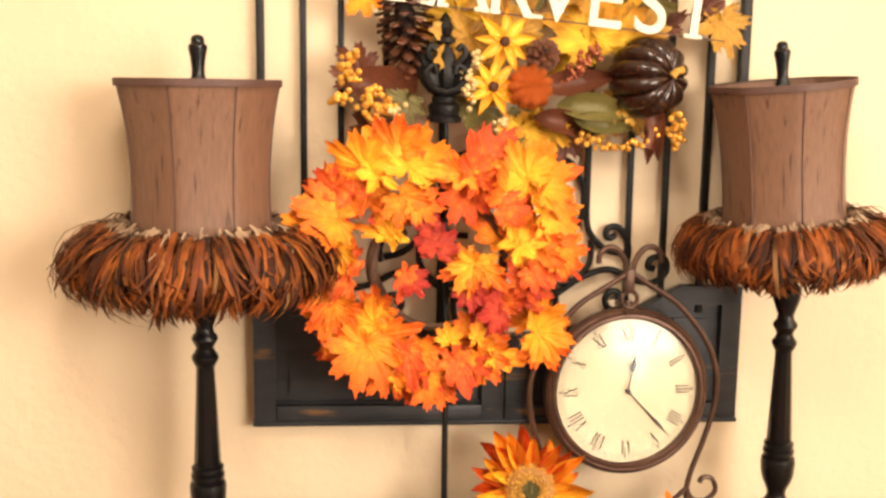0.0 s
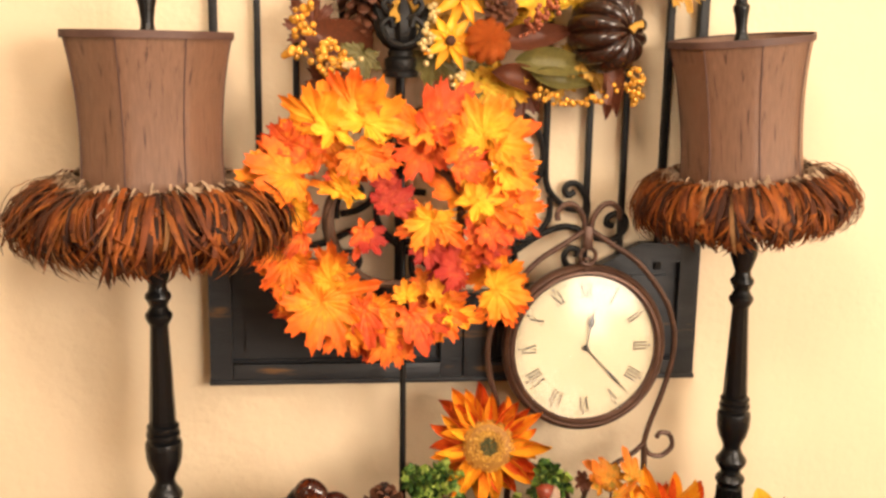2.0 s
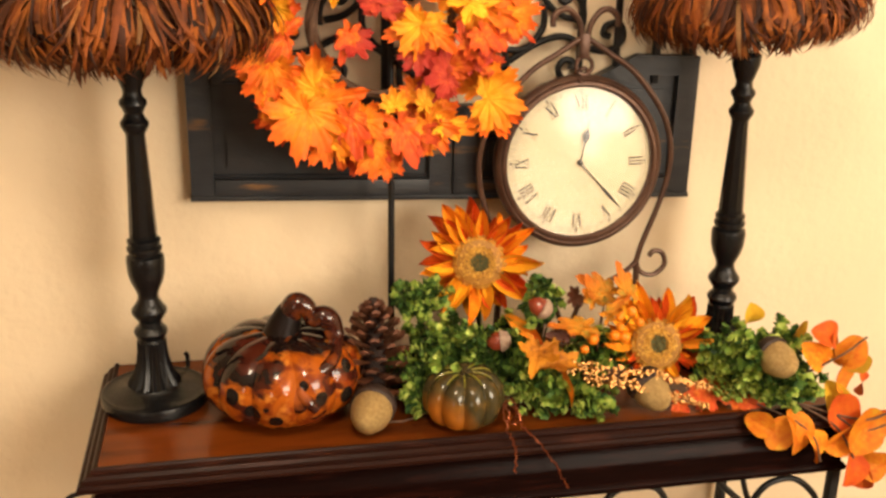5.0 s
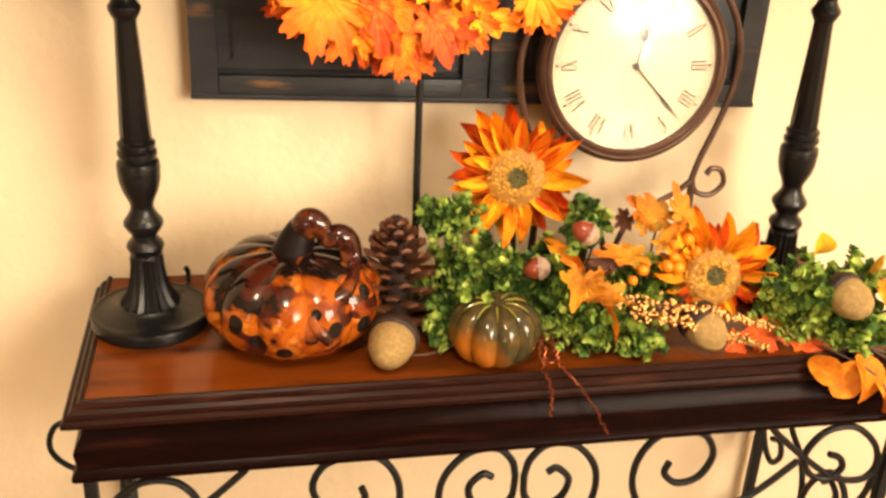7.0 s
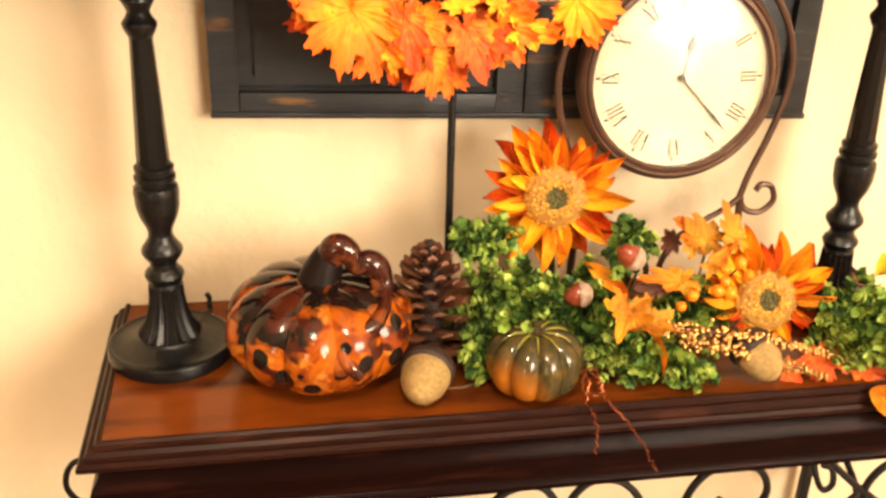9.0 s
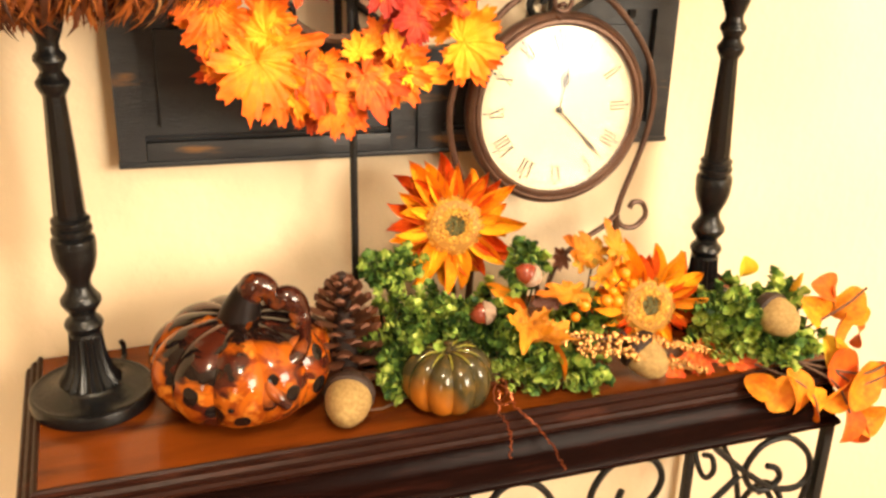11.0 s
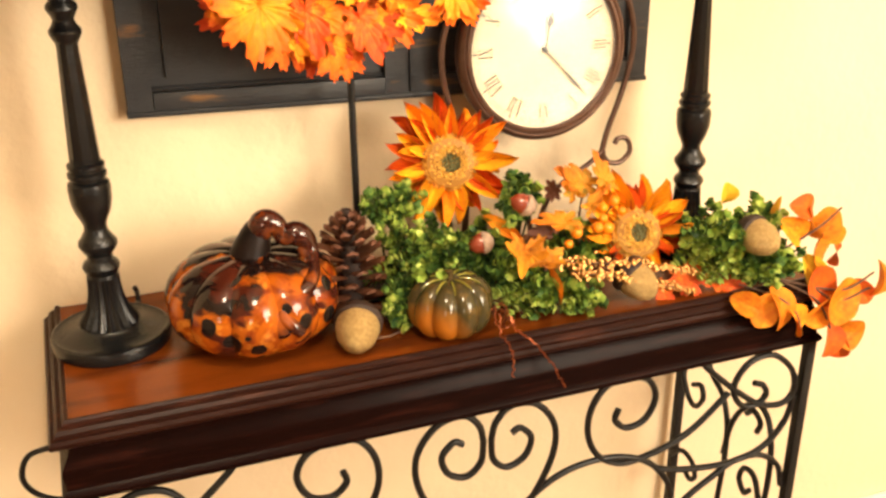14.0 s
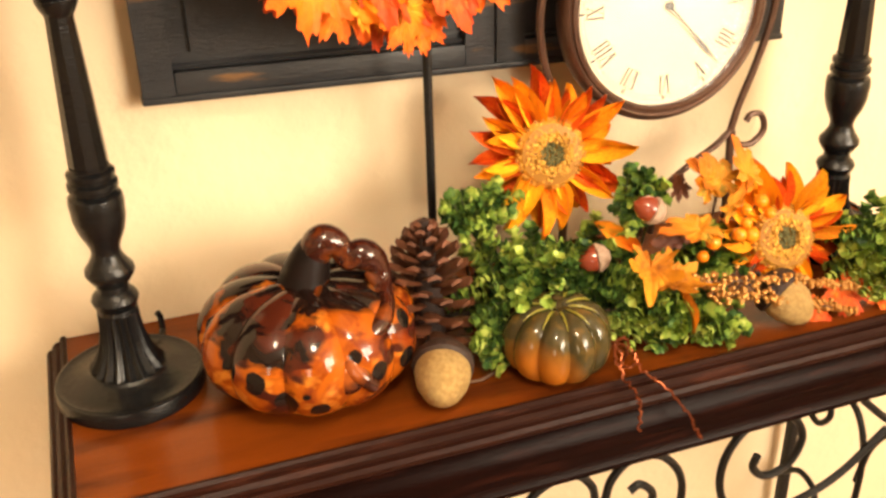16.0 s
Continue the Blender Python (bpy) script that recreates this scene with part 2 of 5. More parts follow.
apr = [(0.004, TZ - 0.025), (0.0045, TZ - 0.036), (0.007, TZ - 0.045), (0.0115, TZ - 0.053), (0.0150, TZ - 0.059), (0.0165, TZ - 0.064), (0.0160, TZ - 0.071), (0.0140, TZ - 0.080), (0.0145, TZ - 0.090), (0.0185, TZ - 0.0935),
       (0.0210, TZ - 0.097), (0.0210, TZ - 0.101), (0.0190, TZ - 0.105), (0.0150, TZ - 0.107), (-0.01, TZ - 0.107)]
part("apron", sweep_frame(apr, TX0 + IN, TX1 - IN, TF + IN, 1.996), DARKWOOD, table, "dark brown moulded apron", OFF, angle=25)
part("underside", G().box((TX0 + 0.03, TF + 0.03, TZ - 0.095), (TX1 - 0.03, 1.99, TZ - 0.085)), DARKWOOD, table, "", OFF, smooth=False)
AB = TZ - 0.096
for lx, ly in ((TX0 + 0.022, TF + 0.016), (TX1 - 0.014, TF + 0.016), (TX0 + 0.022, 1.974), (TX1 - 0.028, 1.974)):
    part("leg", G().box((lx - 0.008, ly - 0.008, -0.1), (lx + 0.008, ly + 0.008, AB), 0.002), IRON, table, "black wrought-iron leg", OFF)
FYS = TF + 0.018


def rod(pts, r=0.0051, parent=table, name="scroll", mat=None, at=OFF):
    return part(name, G().tube(pts, r, 8), mat or IRON, parent, "", at)


def flip(pts, cx):
    return [Vector((2 * cx - p[0], p[1], p[2])) for p in pts]


# ---- buffet lamps ----
STEM = [(0.0265, 0.215), (0.0274, 0.225), (0.0262, 0.232), (0.0205, 0.2360), (0.0205, 0.2385), (0.0248, 0.2410), (0.0248, 0.2460), (0.0205, 0.2485), (0.0205, 0.2505), (0.0236, 0.2530), (0.0236, 0.2575), (0.0190, 0.2605), (0.0195, 0.2640)]


def lamp(at, shade_tilt, label):
    t = thing("table_lamp", at, label, "table lamp", group="pair of buffet lamps")
    part("base", G().lathe([(0.077, 0.0), (0.079, 0.002), (0.0795, 0.006), (0.0795, 0.015), (0.0785, 0.0185), (0.0755, 0.0200), (0.0735, 0.0190), (0.070, 0.0185), (0.062, 0.0200), (0.052, 0.0235), (0.0445, 0.0270), (0.0410, 0.0295), (0.0400, 0.0310), (0.025, 0.0310)], 64), BLACKWOOD, t, angle=28)
    part("fluted_bell", G().lathe([(0.0375, 0.0300), (0.0362, 0.0340), (0.0310, 0.042), (0.0262, 0.053), (0.0225, 0.068), (0.0205, 0.084), (0.0200, 0.100)], 108, flute=18, depth=0.07), BLACKWOOD, t)
    part("knop", G().lathe([(0.021, 0.099), (0.020, 0.104), (0.0225, 0.108), (0.0245, 0.114), (0.0225, 0.119), (0.017, 0.124), (0.0165, 0.131), (0.021, 0.137), (0.0255, 0.145), (0.025, 0.150),
                            (0.020, 0.157), (0.0155, 0.165), (0.0145, 0.172), (0.017, 0.180), (0.023, 0.193), (0.0265, 0.208), (0.0267, 0.216)], 36), BLACKWOOD, t)
    part("urn", G().lathe(STEM, 36), BLACKWOOD, t)
    part("shaft", G().lathe([(0.0185, 0.262), (0.0195, 0.268), (0.0130, 0.408), (0.0135, 0.413)], 10), BLACKWOOD, t, "faceted black shaft", angle=20)
    part("collar", G().lathe([(0.0135, 0.412), (0.0165, 0.417), (0.0195, 0.424), (0.0195, 0.428), (0.0150, 0.434), (0.0125, 0.440), (0.0150, 0.446), (0.0190, 0.453), (0.0185, 0.458), (0.0135, 0.464),
                              (0.0125, 0.472), (0.0170, 0.484), (0.0215, 0.498), (0.0225, 0.512), (0.018, 0.518)], 32), BLACKWOOD, t)
    part("cord", G().tube([(0.045, 0.05, 0.006), (0.06, 0.09, 0.006), (0.061, 0.098, 0.02), (0.058, 0.098, 0.026)], 0.004, 6), BLACKWOOD, t)
    sh = new("shade")
    sh.parent = t
    sh.matrix_basis = Matrix.Translation((-0.013 if shade_tilt else 0.0, 0, 0.610 if shade_tilt else 0.60)) @ pose(0, 0, 0, 0, shade_tilt, 0) @ Matrix.Diagonal((0.93, 0.93, 1.0, 1) if shade_tilt else (1, 1, 1, 1))
    # eight bowed panels, waisted in the middle
    NP, SUB = 8, 6
    def rad(u):
        return 0.1010 + 0.0175 * max(0.0, (u - 0.30) / 0.70) ** 2.3 + 0.005 * max(0.0, (0.30 - u) / 0.30) ** 1.6
    def ring(u, grow=0.0):
        out = []
        for j in range(NP * SUB):
            a = 2 * math.pi * (j + SUB * 0.45) / (NP * SUB)
            k = (j % SUB) / SUB
            flat = 0.55 * (math.cos(math.pi / NP) / math.cos((k - 0.5) * 2 * math.pi / NP)) + 0.45
            r = (rad(u) + grow) * flat
            out.append((r * math.cos(a), r * math.sin(a), -0.006 + 0.234 * u))
        return out
    rows = [ring(i / 14) for i in range(15)]
    part("silk_cover", G().grid(rows + [ring(i / 14, -0.002) for i in range(14, -1, -1)], True), SHADE, sh, "taupe-brown slubbed silk in bowed panels", angle=50)
    g = G()
    for k in range(NP):
        j = k * SUB
        g.tube([rows[i][j] for i in range(15)], 0.0013, 6)
    part("seams", g, SEAM, sh, "dark piped seams")
    for u, h in ((1.0, 0.007), (0.0, 0.006)):
        a, b = ring(u, 0.0025), ring(u, 0.0025)
        z0 = -0.006 + 0.234 * u
        lo = [(x, y, z0 - h) for x, y, z in a]
        hi = [(x, y, z0 + h * 0.4) for x, y, z in a]
        inn = [(x * 0.96, y * 0.96, z0 + h * 0.4) for x, y, z in a]
        part("binding", G().grid([lo, hi, inn], True), SEAM, sh, "", angle=50)
    part("spider", G().tube([(-0.116, 0, 0.222), (0, 0, 0.216), (0.116, 0, 0.222)], 0.002, 6), IRON, sh)
    part("finial", G().lathe([(0.0135, 0.222), (0.0125, 0.228), (0.0095, 0.236), (0.0090, 0.245), (0.0110, 0.262), (0.0135, 0.272), (0.0135, 0.277), (0.0095, 0.281), (0.0095, 0.286), (0.0075, 0.290), (0.004, 0.292)], 20), BLACKWOOD, sh, "black turned finial")
    # feather trim
    rng = random.Random(5 if shade_tilt else 3)
    g, d = G(), G()
    near = 0.84 if shade_tilt else 1.0
    for i in range(6600):
        a = 2 * math.pi * rng.random()
        lock = round(a * 46 / (2 * math.pi)) * 2 * math.pi / 46   # feathers hang together in locks
        a += (lock - a) * rng.uniform(0.0, 0.35)
        tier = rng.random()
        patch = math.sin(5 * a + 1.3) + math.sin(11 * a) + 0.5 * math.sin(23 * a + 2)
        pale = tier > 0.58 and rng.random() < (0.52 if patch > 0.55 else 0.16)
        w = rng.uniform(0.0015, 0.0040)
        r0 = 0.095 + 0.009 * tier
        z0 = -0.008 + 0.020 * tier + rng.uniform(-0.003, 0.006)
        tuft = 0.5 * math.sin(13 * lock + 1) + 0.5 * math.sin(29 * lock)
        out = near * (0.026 + 0.070 * tier ** 0.8) * rng.uniform(0.80, 1.12) * (1 + 0.07 * tuft)
        drop = near * rng.uniform(0.038, 0.064) * (0.82 + 0.18 * tier) * (0.97 + 0.11 * tuft)
        turn = radians(rng.uniform(104, 150))
        if pale:
            out, drop, turn, w = out * rng.uniform(0.45, 0.85), drop * rng.uniform(0.25, 0.6), radians(rng.uniform(55, 85)), w * 0.8
        if rng.random() < 0.06:
            out, turn = out * 1.10, turn * 0.72
        lean = 0.16 * math.sin(9 * lock + 2 * tier) + 0.08 * math.sin(21 * lock) + (lock - a) * 0.9 + rng.gauss(0, 0.08)
        rise = near * rng.uniform(0.006, 0.024) * (0.3 + 0.7 * tier)
        hook = rng.gauss(0, 0.10)
        rows_ = []
        for k in range(8):
            s = k / 7
            ph = turn * s
            rr = r0 + out * math.sin(ph)
            zz = z0 + rise * math.sin(math.pi * min(1.0, 1.6 * s)) - drop * (1 - math.cos(ph)) ** 0.9
            aa = a + lean * s * s + hook * s ** 4
            ww = w * (0.5 + 0.7 * math.sin(math.pi * (0.1 + 0.72 * s))) * math.sqrt(max(0.0, 1 - s ** 4)) / rr
            bow = 0.0008
            rows_.append([(rr * math.cos(aa - ww), rr * math.sin(aa - ww), zz), ((rr + bow) * math.cos(aa), (rr + bow) * math.sin(aa), zz + bow * 0.6), (rr * math.cos(aa + ww), rr * math.sin(aa + ww), zz)])
        (d if pale else g).grid(rows_)
    part("feather_trim", g, FEATHER, sh, "rust, black and cream rooster feathers hanging in a fringe")["kind"] = "stuff"
    part("pale_down", d, FLUFF, sh, "pale downy feathers")["kind"] = "stuff"
    part("ribbon", G().lathe([(0.103, -0.010), (0.1065, -0.006), (0.1065, 0.002), (0.103, 0.006)], 40), SEAM, sh)
    return t


lamp(pose(-0.067, 1.864, TZ, 0, 0, 9.5), 0.0, "black turned buffet lamp with brown silk shade and feather fringe")
lamp(pose(0.852, 1.864, TZ, 0, -1.0, 14), -4.5, "black turned buffet lamp with crooked brown silk shade and feather fringe")

# ---- wall gate ----
GY = 1.985
gate = thing("wall_gate", (0.41, GY, 1.08), "black iron and worn black wooden gate panel hung on the wall", "wall decor")
GO = Matrix.Translation((-0.41, -GY, -1.08))
SL = -0.028


def gz(x, z):
    return z + SL * (x - 0.41)


def panel_top(x):
    u = abs(x - 0.41) / 0.415
    return 1.306 if u > 0.70 else 1.306 - 0.086 * math.cos(u / 0.70 * math.pi / 2) ** 0.7


def plate(x0, x1, zb, inset, y0, y1, n=24):
    g = G()
    xs = [x0 + (x1 - x0) * i / n for i in range(n + 1)]
    rows = [[(x, y1, gz(x, zb)) for x in xs], [(x, y0, gz(x, zb)) for x in xs], [(x, y0, gz(x, panel_top(x) - inset)) for x in xs], [(x, y1, gz(x, panel_top(x) - inset)) for x in xs]]
    g.grid(rows)
    for x in (x0, x1):
        g.add([(x, y0, gz(x, zb)), (x, y1, gz(x, zb)), (x, y1, gz(x, panel_top(x) - inset)), (x, y0, gz(x, panel_top(x) - inset))], [(0, 1, 2, 3)])
    return g


PB = 1.069
part("board", plate(-0.001, 0.821, PB, 0.0, 1.984, 1.996), WORN, gate, "worn black painted board", GO, smooth=False)
for x0, x1 in ((-0.001, 0.034), (0.372, 0.4085), (0.4115, 0.448), (0.786, 0.821)):
    part("stile", plate(x0, x1, PB, 0.0, 1.972, 1.985, 2), WORN, gate, "", GO, smooth=False)
for x0, x1 in ((0.034, 0.372), (0.448, 0.786)):
    n = 14
    xs = [x0 + (x1 - x0) * i / n for i in range(n + 1)]
    part("bottom_rail", G().box((x0, 1.9725, PB), (x1, 1.985, PB + 0.032), 0.002), WORN, gate, "", GO @ Matrix.Translation((0, 0, SL * ((x0 + x1) / 2 - 0.41))) @ Matrix.Translation((((x0 + x1) / 2), 0, PB)) @ pose(0, 0, 0, 0, -math.degrees(math.atan(SL)), 0) @ Matrix.Translation((-(x0 + x1) / 2, 0, -PB)))
    top = G()
    top.grid([[(x, 1.985, gz(x, panel_top(x) - 0.034)) for x in xs], [(x, 1.9725, gz(x, panel_top(x) - 0.032)) for x in xs], [(x, 1.9725, gz(x, panel_top(x))) for x in xs], [(x, 1.985, gz(x, panel_top(x))) for x in xs]])
    part("top_rail", top, WORN, gate, "", GO, smooth=False)
    part("raised_field", plate(x0 + 0.022, x1 - 0.022, PB + 0.052, 0.056, 1.977, 1.985), WORN, gate, "raised panel field with rubbed edges", GO, smooth=False)
    ins = G().tube([(x, 1.982, gz(x, PB + 0.036)) for x in xs], 0.004, 6)
    part("bead", ins, WORN, gate, "", GO)
part("lip", G().box((-0.003, 1.968, PB - 0.001), (0.823, 1.990, PB + 0.007), 0.002), WORN, gate, "", GO @ Matrix.Translation((0.41, 0, PB)) @ pose(0, 0, 0, 0, -math.degrees(math.atan(SL)), 0) @ Matrix.Translation((-0.41, 0, -PB)))
for bx, bottom, w in ((0.017, 1.25, 0.0065), (0.082, 1.25, 0.0052), (0.14, 1.25, 0.0048), (0.211, 1.42, 0.0048), (0.30, 1.22, 0.0048), (0.544, 1.43, 0.0048), (0.617, 1.24, 0.0048), (0.679, 1.25, 0.0048),
                      (0.748, 1.25, 0.0058), (0.804, 1.25, 0.0078)):
    part("bar", G().box((bx - w, GY - w, bottom), (bx + w, GY + w, 1.96), 0.001), IRON, gate, "", GO)
part("top_bar", G().box((0.0, GY - 0.008, 1.955), (0.82, GY + 0.008, 1.975), 0.002), IRON, gate, "", GO)
C0 = 0.41
right = [
    spline([(0.544, GY, 1.44), (0.547, GY, 1.40), (0.560, GY, 1.377), (0.583, GY, 1.359), (0.612, GY, 1.352)], 8),
    spline([(0.619, GY, 1.345), (0.619, GY, 1.365), (0.613, GY, 1.382), (0.601, GY, 1.397), (0.586, GY, 1.398), (0.579, GY, 1.388), (0.586, GY, 1.379), (0.596, GY, 1.385)], 8),
    spline([(0.43, GY, 1.512), (0.455, GY, 1.523), (0.486, GY, 1.517), (0.519, GY, 1.500), (0.539, GY, 1.456), (0.533, GY, 1.409), (0.505, GY, 1.390), (0.475, GY, 1.385)], 8),
    spline([(0.554, GY, 1.376), (0.552, GY, 1.338), (0.523, GY, 1.307), (0.484, GY, 1.310), (0.462, GY, 1.330), (0.470, GY, 1.352)], 8),
    spline([(0.44, GY, 1.245), (0.474, GY, 1.268), (0.512, GY, 1.296), (0.550, GY, 1.318), (0.589, GY, 1.326), (0.630, GY, 1.308), (0.665, GY, 1.303), (0.687, GY, 1.320), (0.686, GY, 1.340), (0.673, GY, 1.347), (0.658, GY, 1.342), (0.655, GY, 1.330), (0.666, GY, 1.326)], 8),
    spline([(0.49, GY, 1.235), (0.497, GY, 1.27), (0.49, GY, 1.315)], 8),
    spline([(0.640, GY, 1.255), (0.617, GY, 1.258), (0.592, GY, 1.258), (0.582, GY, 1.275), (0.591, GY, 1.289), (0.605, GY, 1.286), (0.603, GY, 1.274)], 8),
]
for c in right:
    for pts in (c, flip(c, C0)):
        part("scroll", G().tube(pts, 0.0055, 8), IRON, gate, "", GO)

# ---- clock ----
CX, CY, CZ, CR = 0.597, 1.905, 1.141, 0.134
FACE = material("aged_clock_paper", (0.54, 0.455, 0.285), 0.6, second=(0.46, 0.37, 0.215), scale=9, mix=0.6)
INK = material("black_ink", (0.02, 0.016, 0.012), 0.6, second=(0.05, 0.035, 0.025), scale=90)
GLASS = bpy.data.materials.new("clear_glass")
GLASS.use_nodes = True
gb = GLASS.node_tree.nodes["Principled BSDF"]
gb.inputs["Transmission Weight"].default_value, gb.inputs["Roughness"].default_value, gb.inputs["IOR"].default_value = 1.0, 0.16, 1.45
clock = thing("table_clock", (CX, CY, TZ), "round bronze clock with cream roman face hanging in scrolled metal stand", "clock")
FC = pose(0, 0, CZ - TZ, 86, 0, 0) @ Matrix.Scale(1.025, 4)   # local z points at the viewer
case = part("case", G().lathe([(0.105, -0.022), (0.126, -0.020), (0.132, -0.012), (CR, -0.002), (CR, 0.006), (0.131, 0.011), (0.127, 0.0135), (0.1245, 0.012), (0.123, 0.0145), (0.119, 0.0155), (0.116, 0.013), (0.1145, 0.008), (0.1145, 0.002)], 72), BRONZE, clock, "dark bronze round case", FC)
part("dial", G().lathe([(0.1155, 0.0), (0.1155, 0.003)], 72), FACE, clock, "aged cream dial", FC)


def flat(g, pts, z=0.0034):
    return g.add([(x, y, z) for x, y in pts], [tuple(range(len(pts)))])


def stroke(g, x0, y0, x1, y1, w, m):
    d = Vector((x1 - x0, y1 - y0)).normalized() * (w / 2)
    g.add([m @ Vector((x0 - d.y, y0 + d.x, 0)), m @ Vector((x0 + d.y, y0 - d.x, 0)), m @ Vector((x1 + d.y, y1 - d.x, 0)), m @ Vector((x1 - d.y, y1 + d.x, 0))], [(0, 1, 2, 3)])


for h, txt in enumerate(("XII", "I", "II", "III", "IIII", "V", "VI", "VII", "VIII", "IX", "X", "XI")):
    a = radians(90 - 30 * h)
    width = {"I": 0.0052, "V": 0.0105, "X": 0.0105}
    total = sum(width[c] for c in txt)
    m = Matrix.Translation((0.0905 * math.cos(a), 0.0905 * math.sin(a), 0.0038)) @ Matrix.Rotation(a - math.pi / 2, 4, "Z")
    g, x, H2 = G(), -total / 2, 0.0105
    for c in txt:
        w = width[c]
        if c == "I":
            stroke(g, x + w / 2, -H2, x + w / 2, H2, 0.0024, m)
        elif c == "V":
            stroke(g, x + 0.001, H2, x + w / 2, -H2, 0.0026, m)
            stroke(g, x + w - 0.001, H2, x + w / 2, -H2, 0.0010, m)
        else:
            stroke(g, x + 0.001, H2, x + w - 0.001, -H2, 0.0026, m)
            stroke(g, x + w - 0.001, H2, x + 0.001, -H2, 0.0010, m)
        x += w
    for yy in (-H2, H2):
        stroke(g, -total / 2, yy, total / 2, yy, 0.0007, m)
    part("numeral", g, INK, clock, "", FC, smooth=False)
g = G()
for i in range(120):
    a, b = 2 * math.pi * i / 120, 2 * math.pi * (i + 1) / 120
    for r in (0.1035, 0.1085):
        g.add([(r * math.cos(a), r * math.sin(a), 0.0034), ((r + 0.0005) * math.cos(a), (r + 0.0005) * math.sin(a), 0.0034), ((r + 0.0005) * math.cos(b), (r + 0.0005) * math.sin(b), 0.0034), (r * math.cos(b), r * math.sin(b), 0.0034)], [(0, 1, 2, 3)])
for i in range(60):
    a = 2 * math.pi * i / 60
    m = Matrix.Rotation(a, 4, "Z") @ Matrix.Translation((0, 0, 0.0036))
    stroke(g, 0.1035, 0, 0.1085, 0, 0.0005, m)
    if i % 5 == 0:
        g.add([m @ Vector(p) for p in ((0.1030, 0, 0), (0.1065, -0.0022, 0), (0.1105, 0, 0), (0.1065, 0.0022, 0))], [(0, 1, 2, 3)])
part("minute_track", g, INK, clock, "", FC, smooth=False)


def hand_mesh(length, spade):
    g = G()
    n = [(0.0, 0.0012), (length * 0.45, 0.0011), (length * (0.50 if spade else 0.55), 0.0016), (length * (0.64 if spade else 0.7), 0.0058 if spade else 0.0026), (length * 0.78, 0.0030 if spade else 0.0022), (length * 0.86, 0.001), (length, 0.0004)]
    g.grid([[(w, y, 0.0075), (0, y, 0.0082), (-w, y, 0.0075)] for y, w in n])
    g.add([(w * 1.5 * math.cos(k), w * 1.5 * math.sin(k), 0.0078) for w in (0.003,) for k in [2 * math.pi * j / 16 for j in range(16)]], [tuple(range(16))])
    return g


part("hour_needle", hand_mesh(0.062, True), INK, clock, "black spade pointer", FC @ Matrix.Rotation(radians(-11.5), 4, "Z"))
part("minute_needle", hand_mesh(0.100, False), INK, clock, "long black pointer", FC @ Matrix.Rotation(radians(-136.5), 4, "Z"))
part("hub", G().lathe([(0.004, 0.003), (0.004, 0.010), (0.002, 0.011)], 16), INK, clock, "", FC)
glass = part("glass", G().lathe([*[(0.116 * math.cos(k * math.pi / 32) + 0.0001, 0.0115 + 0.0125 * (1 - math.cos(k * math.pi / 32) ** 2)) for k in range(17)]], 96), GLASS, clock, "clear domed glass", FC)
glass.visible_shadow = False
CO = Matrix.Translation((-CX, -CY, -TZ))
AX = CX - 0.002


def both(pts, r=0.0048):
    for q in (pts, flip(pts, AX)):
        part("stand_rod", G().tube(q, r, 8), BRONZE, clock, "", CO)


both(spline([(0.600, CY, 1.334), (0.636, CY, 1.311), (0.675, CY, 1.286), (0.711, CY, 1.248), (0.739, CY, 1.205), (0.753, CY, 1.156), (0.751, CY, 1.108), (0.737, CY, 1.055), (0.718, CY, 1.001), (0.710, CY, 0.968)], 8))
both([*spline([(0.600, CY, 1.334), (0.602, CY, 1.350), (0.609, CY, 1.364), (0.620, CY, 1.375), (0.634, CY, 1.376), (0.646, CY, 1.365), (0.646, CY, 1.351)], 7)])
both(spline([(0.711, CY, 0.962), (0.723, CY, 0.947), (0.744, CY, 0.944), (0.761, CY, 0.960), (0.755, CY, 0.981), (0.739, CY, 0.985), (0.732, CY, 0.976)], 8), 0.0042)
both(spline([(0.711, CY, 0.968), (0.690, CY, 0.950), (0.655, CY, 0.930), (0.622, CY, 0.905), (0.606, CY, 0.87), (0.602, CY, 0.84)], 8), 0.0042)
both([(0.711, CY, 0.966), (0.714, CY, 0.90), (0.718, CY + 0.0, TZ + 0.0045)], 0.0055)
both([(0.718, CY - 0.06, TZ + 0.004), (0.718, CY + 0.055, TZ + 0.004)], 0.004)
part("collar", G().box((AX - 0.008, CY - 0.007, 1.303), (AX + 0.008, CY + 0.007, 1.342), 0.003), BRONZE, clock, "", CO)
part("hook", G().tube(curl(AX + 0.002, 1.292, 0.013, 0.013, 0, 360, CY, 20), 0.0034, 8), BRONZE, clock, "", CO)
part("eyelet", G().tube([p + Vector((0, 0.006 * math.sin(k), 0)) for k, p in enumerate(curl(AX, 1.279, 0.010, 0.010, 0, 360, CY, 16))], 0.0032, 8), BRONZE, clock, "", CO)

# baseboard
BASE = material("white_gloss_paint", (0.8, 0.78, 0.72), 0.35, second=(0.74, 0.71, 0.64), scale=6)
tagged(part("baseboard", G().box((-2.1, WY - 0.016, -0.1), (3.0, WY - 0.002, 0.0), 0.004), BASE), "white painted baseboard", "baseboard", kind="structure")

